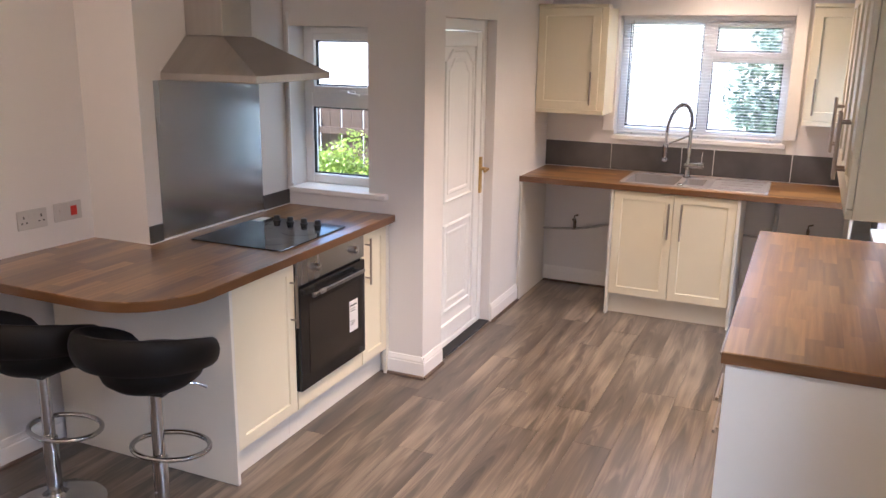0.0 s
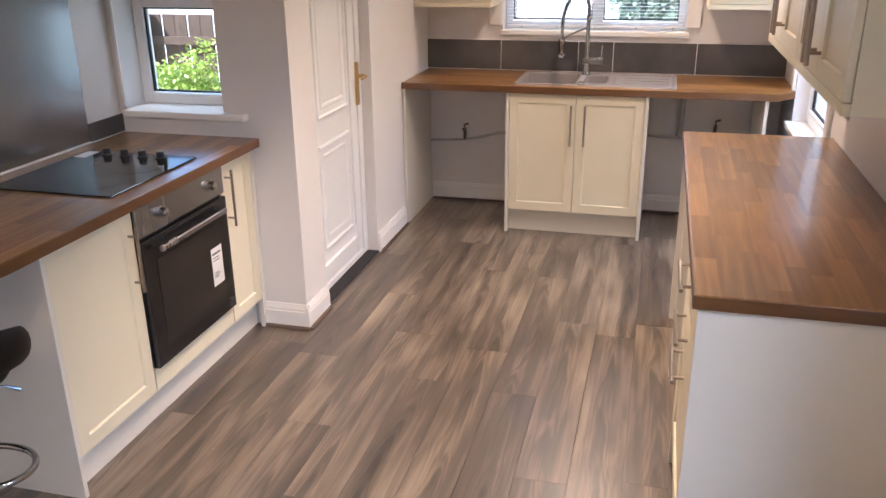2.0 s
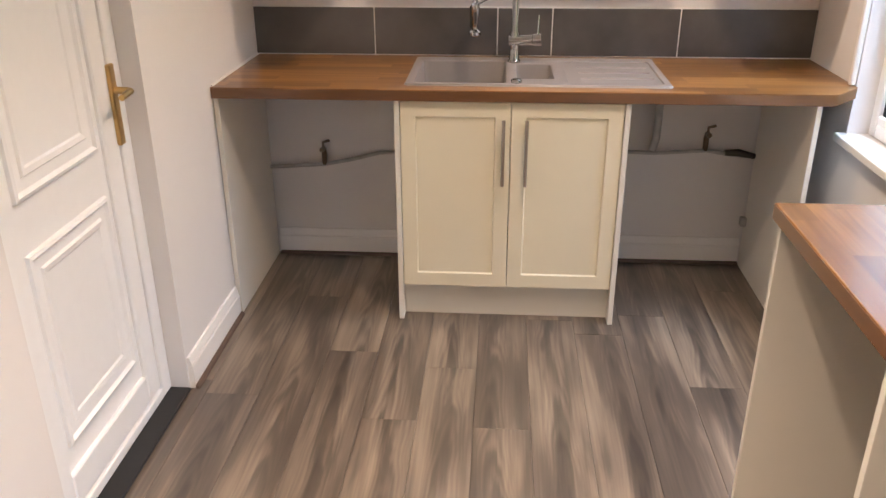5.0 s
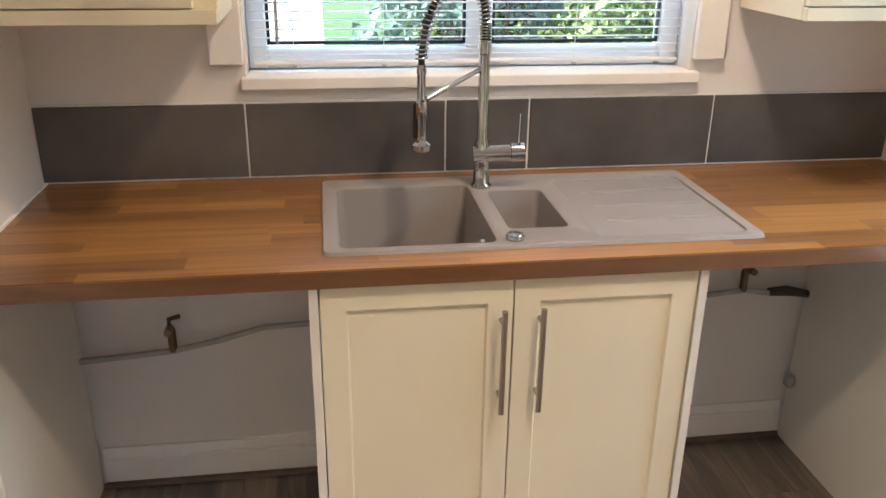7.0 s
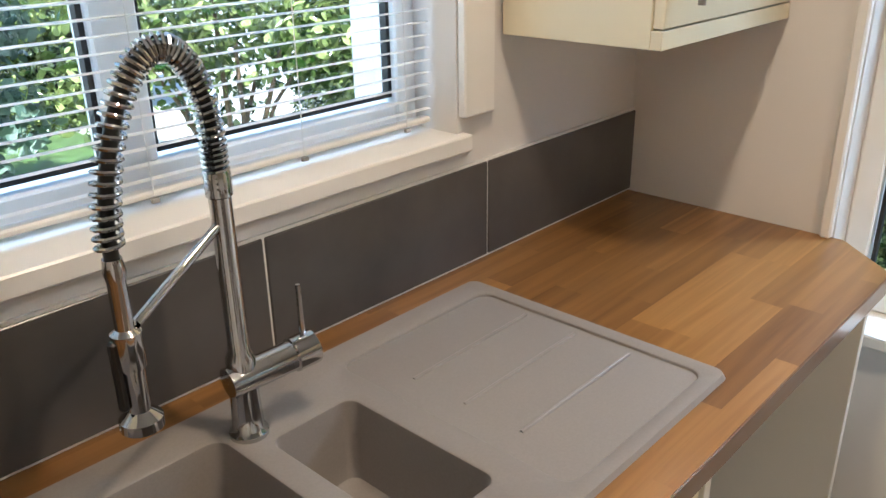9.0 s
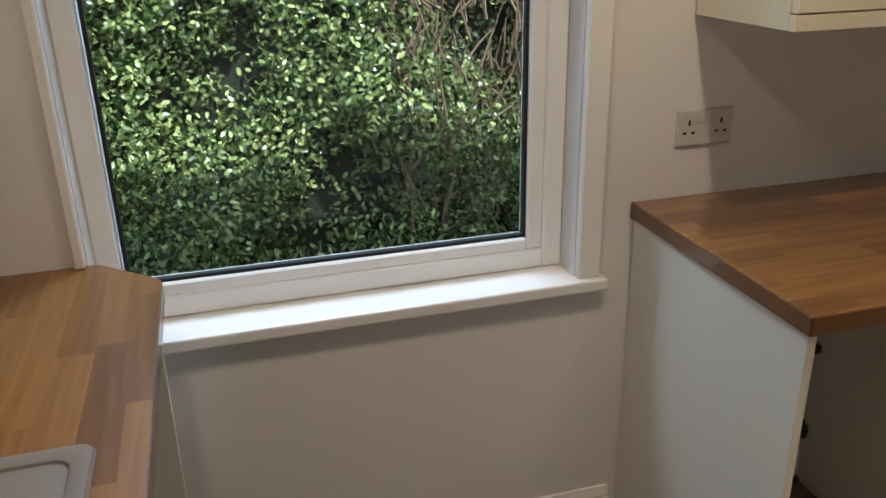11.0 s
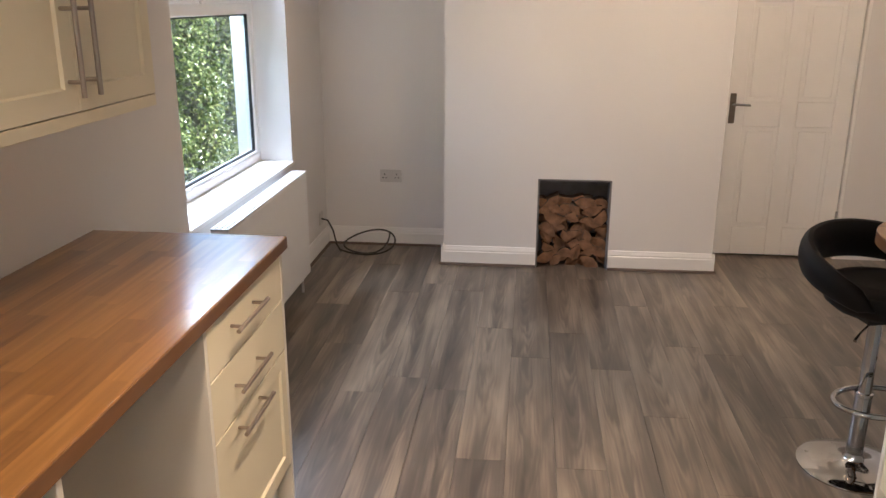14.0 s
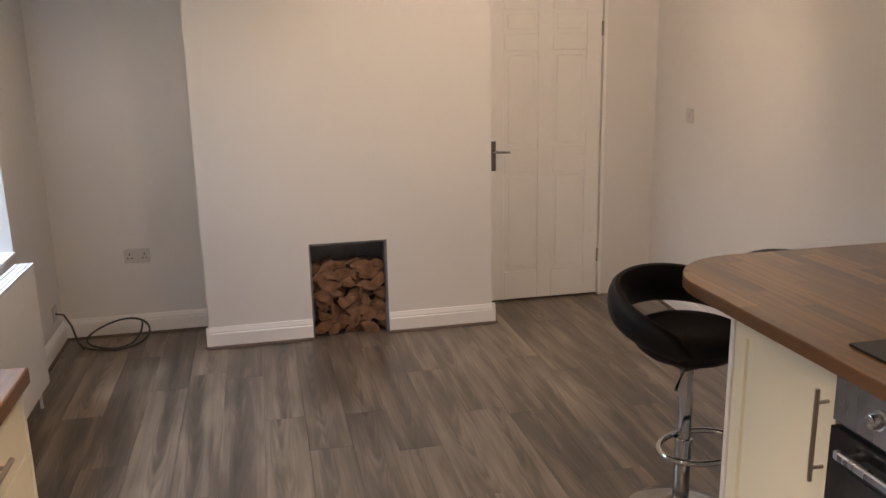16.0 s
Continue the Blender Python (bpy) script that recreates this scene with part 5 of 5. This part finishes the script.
def hedge(name, x0, x1, y0, y1, h, n, size, material, label, face, seed):
    """A clipped hedge: a dark core with leaves in clumps over it, thickest on the side named."""
    rng = np.random.default_rng(seed)
    t = thing(name, ((x0 + x1) / 2, (y0 + y1) / 2, -0.13), label, "hedge")
    # Near-black box: the shade deep between the leaves is put into its colour.
    part("core", B(x0 + 0.22, x1 - 0.1, y0 + 0.22, y1 - 0.1, -0.13, h - 0.2), CORE_SHADE, t, "dark box standing in for the hedge's inner shade")
    if face == "x":
        p = np.stack([x0 + 0.24 * rng.random(n) ** 1.1, rng.uniform(y0, y1, n), rng.uniform(-0.1, h, n)], 1)
        nrm = np.tile([-0.8, 0, 0.6], (n, 1))
    else:
        p = np.stack([rng.uniform(x0, x1, n), y0 + 0.24 * rng.random(n) ** 1.1, rng.uniform(-0.1, h, n)], 1)
        nrm = np.tile([0, -0.8, 0.6], (n, 1))
    a, b = (p[:, 1], p[:, 2]) if face == "x" else (p[:, 0], p[:, 2])
    wave = 0.08 * np.sin(a * 5.1 + 1.3 * np.sin(b * 4.0)) + 0.07 * np.sin(b * 7.3 + 2 * np.sin(a * 3.1)) + 0.05 * np.sin(a * 17 + 2 * np.sin(b * 9)) * np.sin(b * 19 + a * 5)
    keep = wave + rng.normal(scale=0.05, size=n) < 0.14
    p, nrm, wave = p[keep], nrm[keep], wave[keep]
    p[:, 0 if face == "x" else 1] += wave
    me = leaves(rng, p - np.array(t.location), nrm, size)
    me.materials.append(material)
    ob = new("foliage", me)
    ob.parent = t
    tagged(ob, "small glossy green leaves", kind="stuff")
    tw = bmesh.new()
    for _ in range(420 if y1 > 3 else 30):
        y, z = rng.uniform(max(y0, 2.7), 3.5) if face == "x" and y1 > 3 else rng.uniform(y0, y1) if face == "x" else rng.uniform(y0, y1), rng.uniform(0.2, h - 0.3)
        if face != "x":
            break
        c = Vector((x0 + rng.uniform(-0.10, 0.10), y, z))
        e = c + Vector((rng.uniform(-0.05, 0.04), rng.uniform(-0.12, 0.12), rng.uniform(0.05, 0.28)))
        tube(tw, [c, (c + e) / 2 + Vector((0, rng.uniform(-0.02, 0.02), 0)), e], [0.006, 0.0045, 0.002], 4)
    if face == "x":
        part("twigs", tw, TWIG, t, "bare brown twigs", True)
    return t


hedge("hedge", 4.0, 5.0, 1.5, 8.6, 2.5, 170000, 0.0165, LEAF_H, "dense green privet hedge beside the house", "x", 3)
hedge("hedge", 4.05, 5.0, -9.0, 1.6, 1.85, 60000, 0.021, LEAF_H, "lower dense green privet hedge beside the house", "x", 6)
hedge("hedge", 1.4, 4.3, 11.0, 12.0, 1.6, 18000, 0.032, LEAF_H, "tall green hedge across the end of the garden", "y", 4)


def shrub(x, y, r, h, n, size, material, label, seed):
    """A shrub: a few leaning stems and a crown of leaf clumps with gaps."""
    rng = np.random.default_rng(seed)
    t = thing("shrub", (x, y, -0.13), label, "shrub")
    st_ = bmesh.new()
    ends = []
    for k in range(9):
        a, q = rng.uniform(0, math.tau), rng.uniform(0.2, 0.9) * r
        e = Vector((x + q * math.cos(a), y + q * math.sin(a), rng.uniform(0.45, 0.95) * h))
        tube(st_, [(x + rng.uniform(-0.08, 0.08), y + rng.uniform(-0.08, 0.08), -0.13), Vector((x, y, 0)).lerp(e, 0.5) + Vector((0, 0, 0.1)), e], [0.018, 0.012, 0.005], 6)
        ends.append(e)
    part("stems", st_, TWIG, t, "thin brown stems", True)
    cl = [np.array((x + rr * r * math.cos(a), y + rr * r * math.sin(a), zz)) for a, rr, zz in zip(rng.uniform(0, math.tau, 26), rng.uniform(0.1, 0.95, 26), rng.uniform(0.12, 1.0, 26) * h)]
    cl += [np.array(e) for e in ends]
    pick = rng.integers(0, len(cl), n)
    off = rng.normal(size=(n, 3))
    off /= np.linalg.norm(off, axis=1, keepdims=True)
    p = np.array(cl)[pick] + off * (rng.uniform(0.35, 1.0, n) * r * 0.34)[:, None]
    me = leaves(rng, p - np.array(t.location), off * 0.6 + np.array([0, 0, 0.6]), size)
    me.materials.append(material)
    ob = new("foliage", me)
    ob.parent = t
    tagged(ob, "", kind="stuff")
    return t


shrub(-1.95, 5.2, 0.55, 0.86, 9000, 0.021, LEAF_Y, "bright yellow-green shrub by the fence", 11)
shrub(1.80, 8.8, 0.78, 2.1, 8000, 0.045, LEAF_B, "loose blue-green shrub on the lawn", 12)
shrub(3.1, 8.0, 0.9, 2.0, 8000, 0.036, LEAF_H, "dark green shrub beside the lawn", 13)

fe = thing("garden_fence", (-3.0, 6.2, -0.13), "dark brown close-boarded garden fence", "fence")
bm0 = B(-0.06, 0.06, -0.009, 0.009, 0, 1.26, bev=0.003)
board_mesh = finish("board", bm0, FENCE, False)
for k in range(40):
    b = new("board", board_mesh)
    b.parent = fe
    b.location = (-3.2 + k * 0.128, (k % 2) * 0.012, 0.03)
for k in range(4):
    part("post", B(-6.2 + k * 1.6, -6.1 + k * 1.6, 6.07, 6.17, -0.13, 1.2, bev=0.006), FENCE, fe, "square fence post")
for z in (0.2, 0.9):
    part("rail", B(-6.2, -1.1, 6.155, 6.19, z, z + 0.07), FENCE, fe, "fence rail")

# ---- floor planks ----
random.seed(9)
PW, PL = 0.185, 1.28
plank_meshes = {}


def plank_mesh(w, l):
    key = (round(w, 3), round(l, 3))
    if key not in plank_meshes:
        plank_meshes[key] = finish("plank", B(0, key[0], 0, key[1], -0.011, 0, bev=0.0007), PLANK, False)
    return plank_meshes[key]


x = 0.428 - 11 * PW
while x < XE:
    w = min(PW, XE + 0.02 - x)
    y0 = YS - 0.19 if x + w * 0.5 < XE else YS
    y = y0 - random.uniform(0, PL)
    top = YN + 0.02 if x + w > 0.01 else YP + 0.02
    while y < top:
        a, b = max(y, y0), min(y + PL, top)
        if b - a > 0.01:
            p = new("plank", plank_mesh(w - 0.0005, b - a - 0.0005))
            p.parent = floor
            p.location = (x, a, 0)
        y += PL
    x += PW
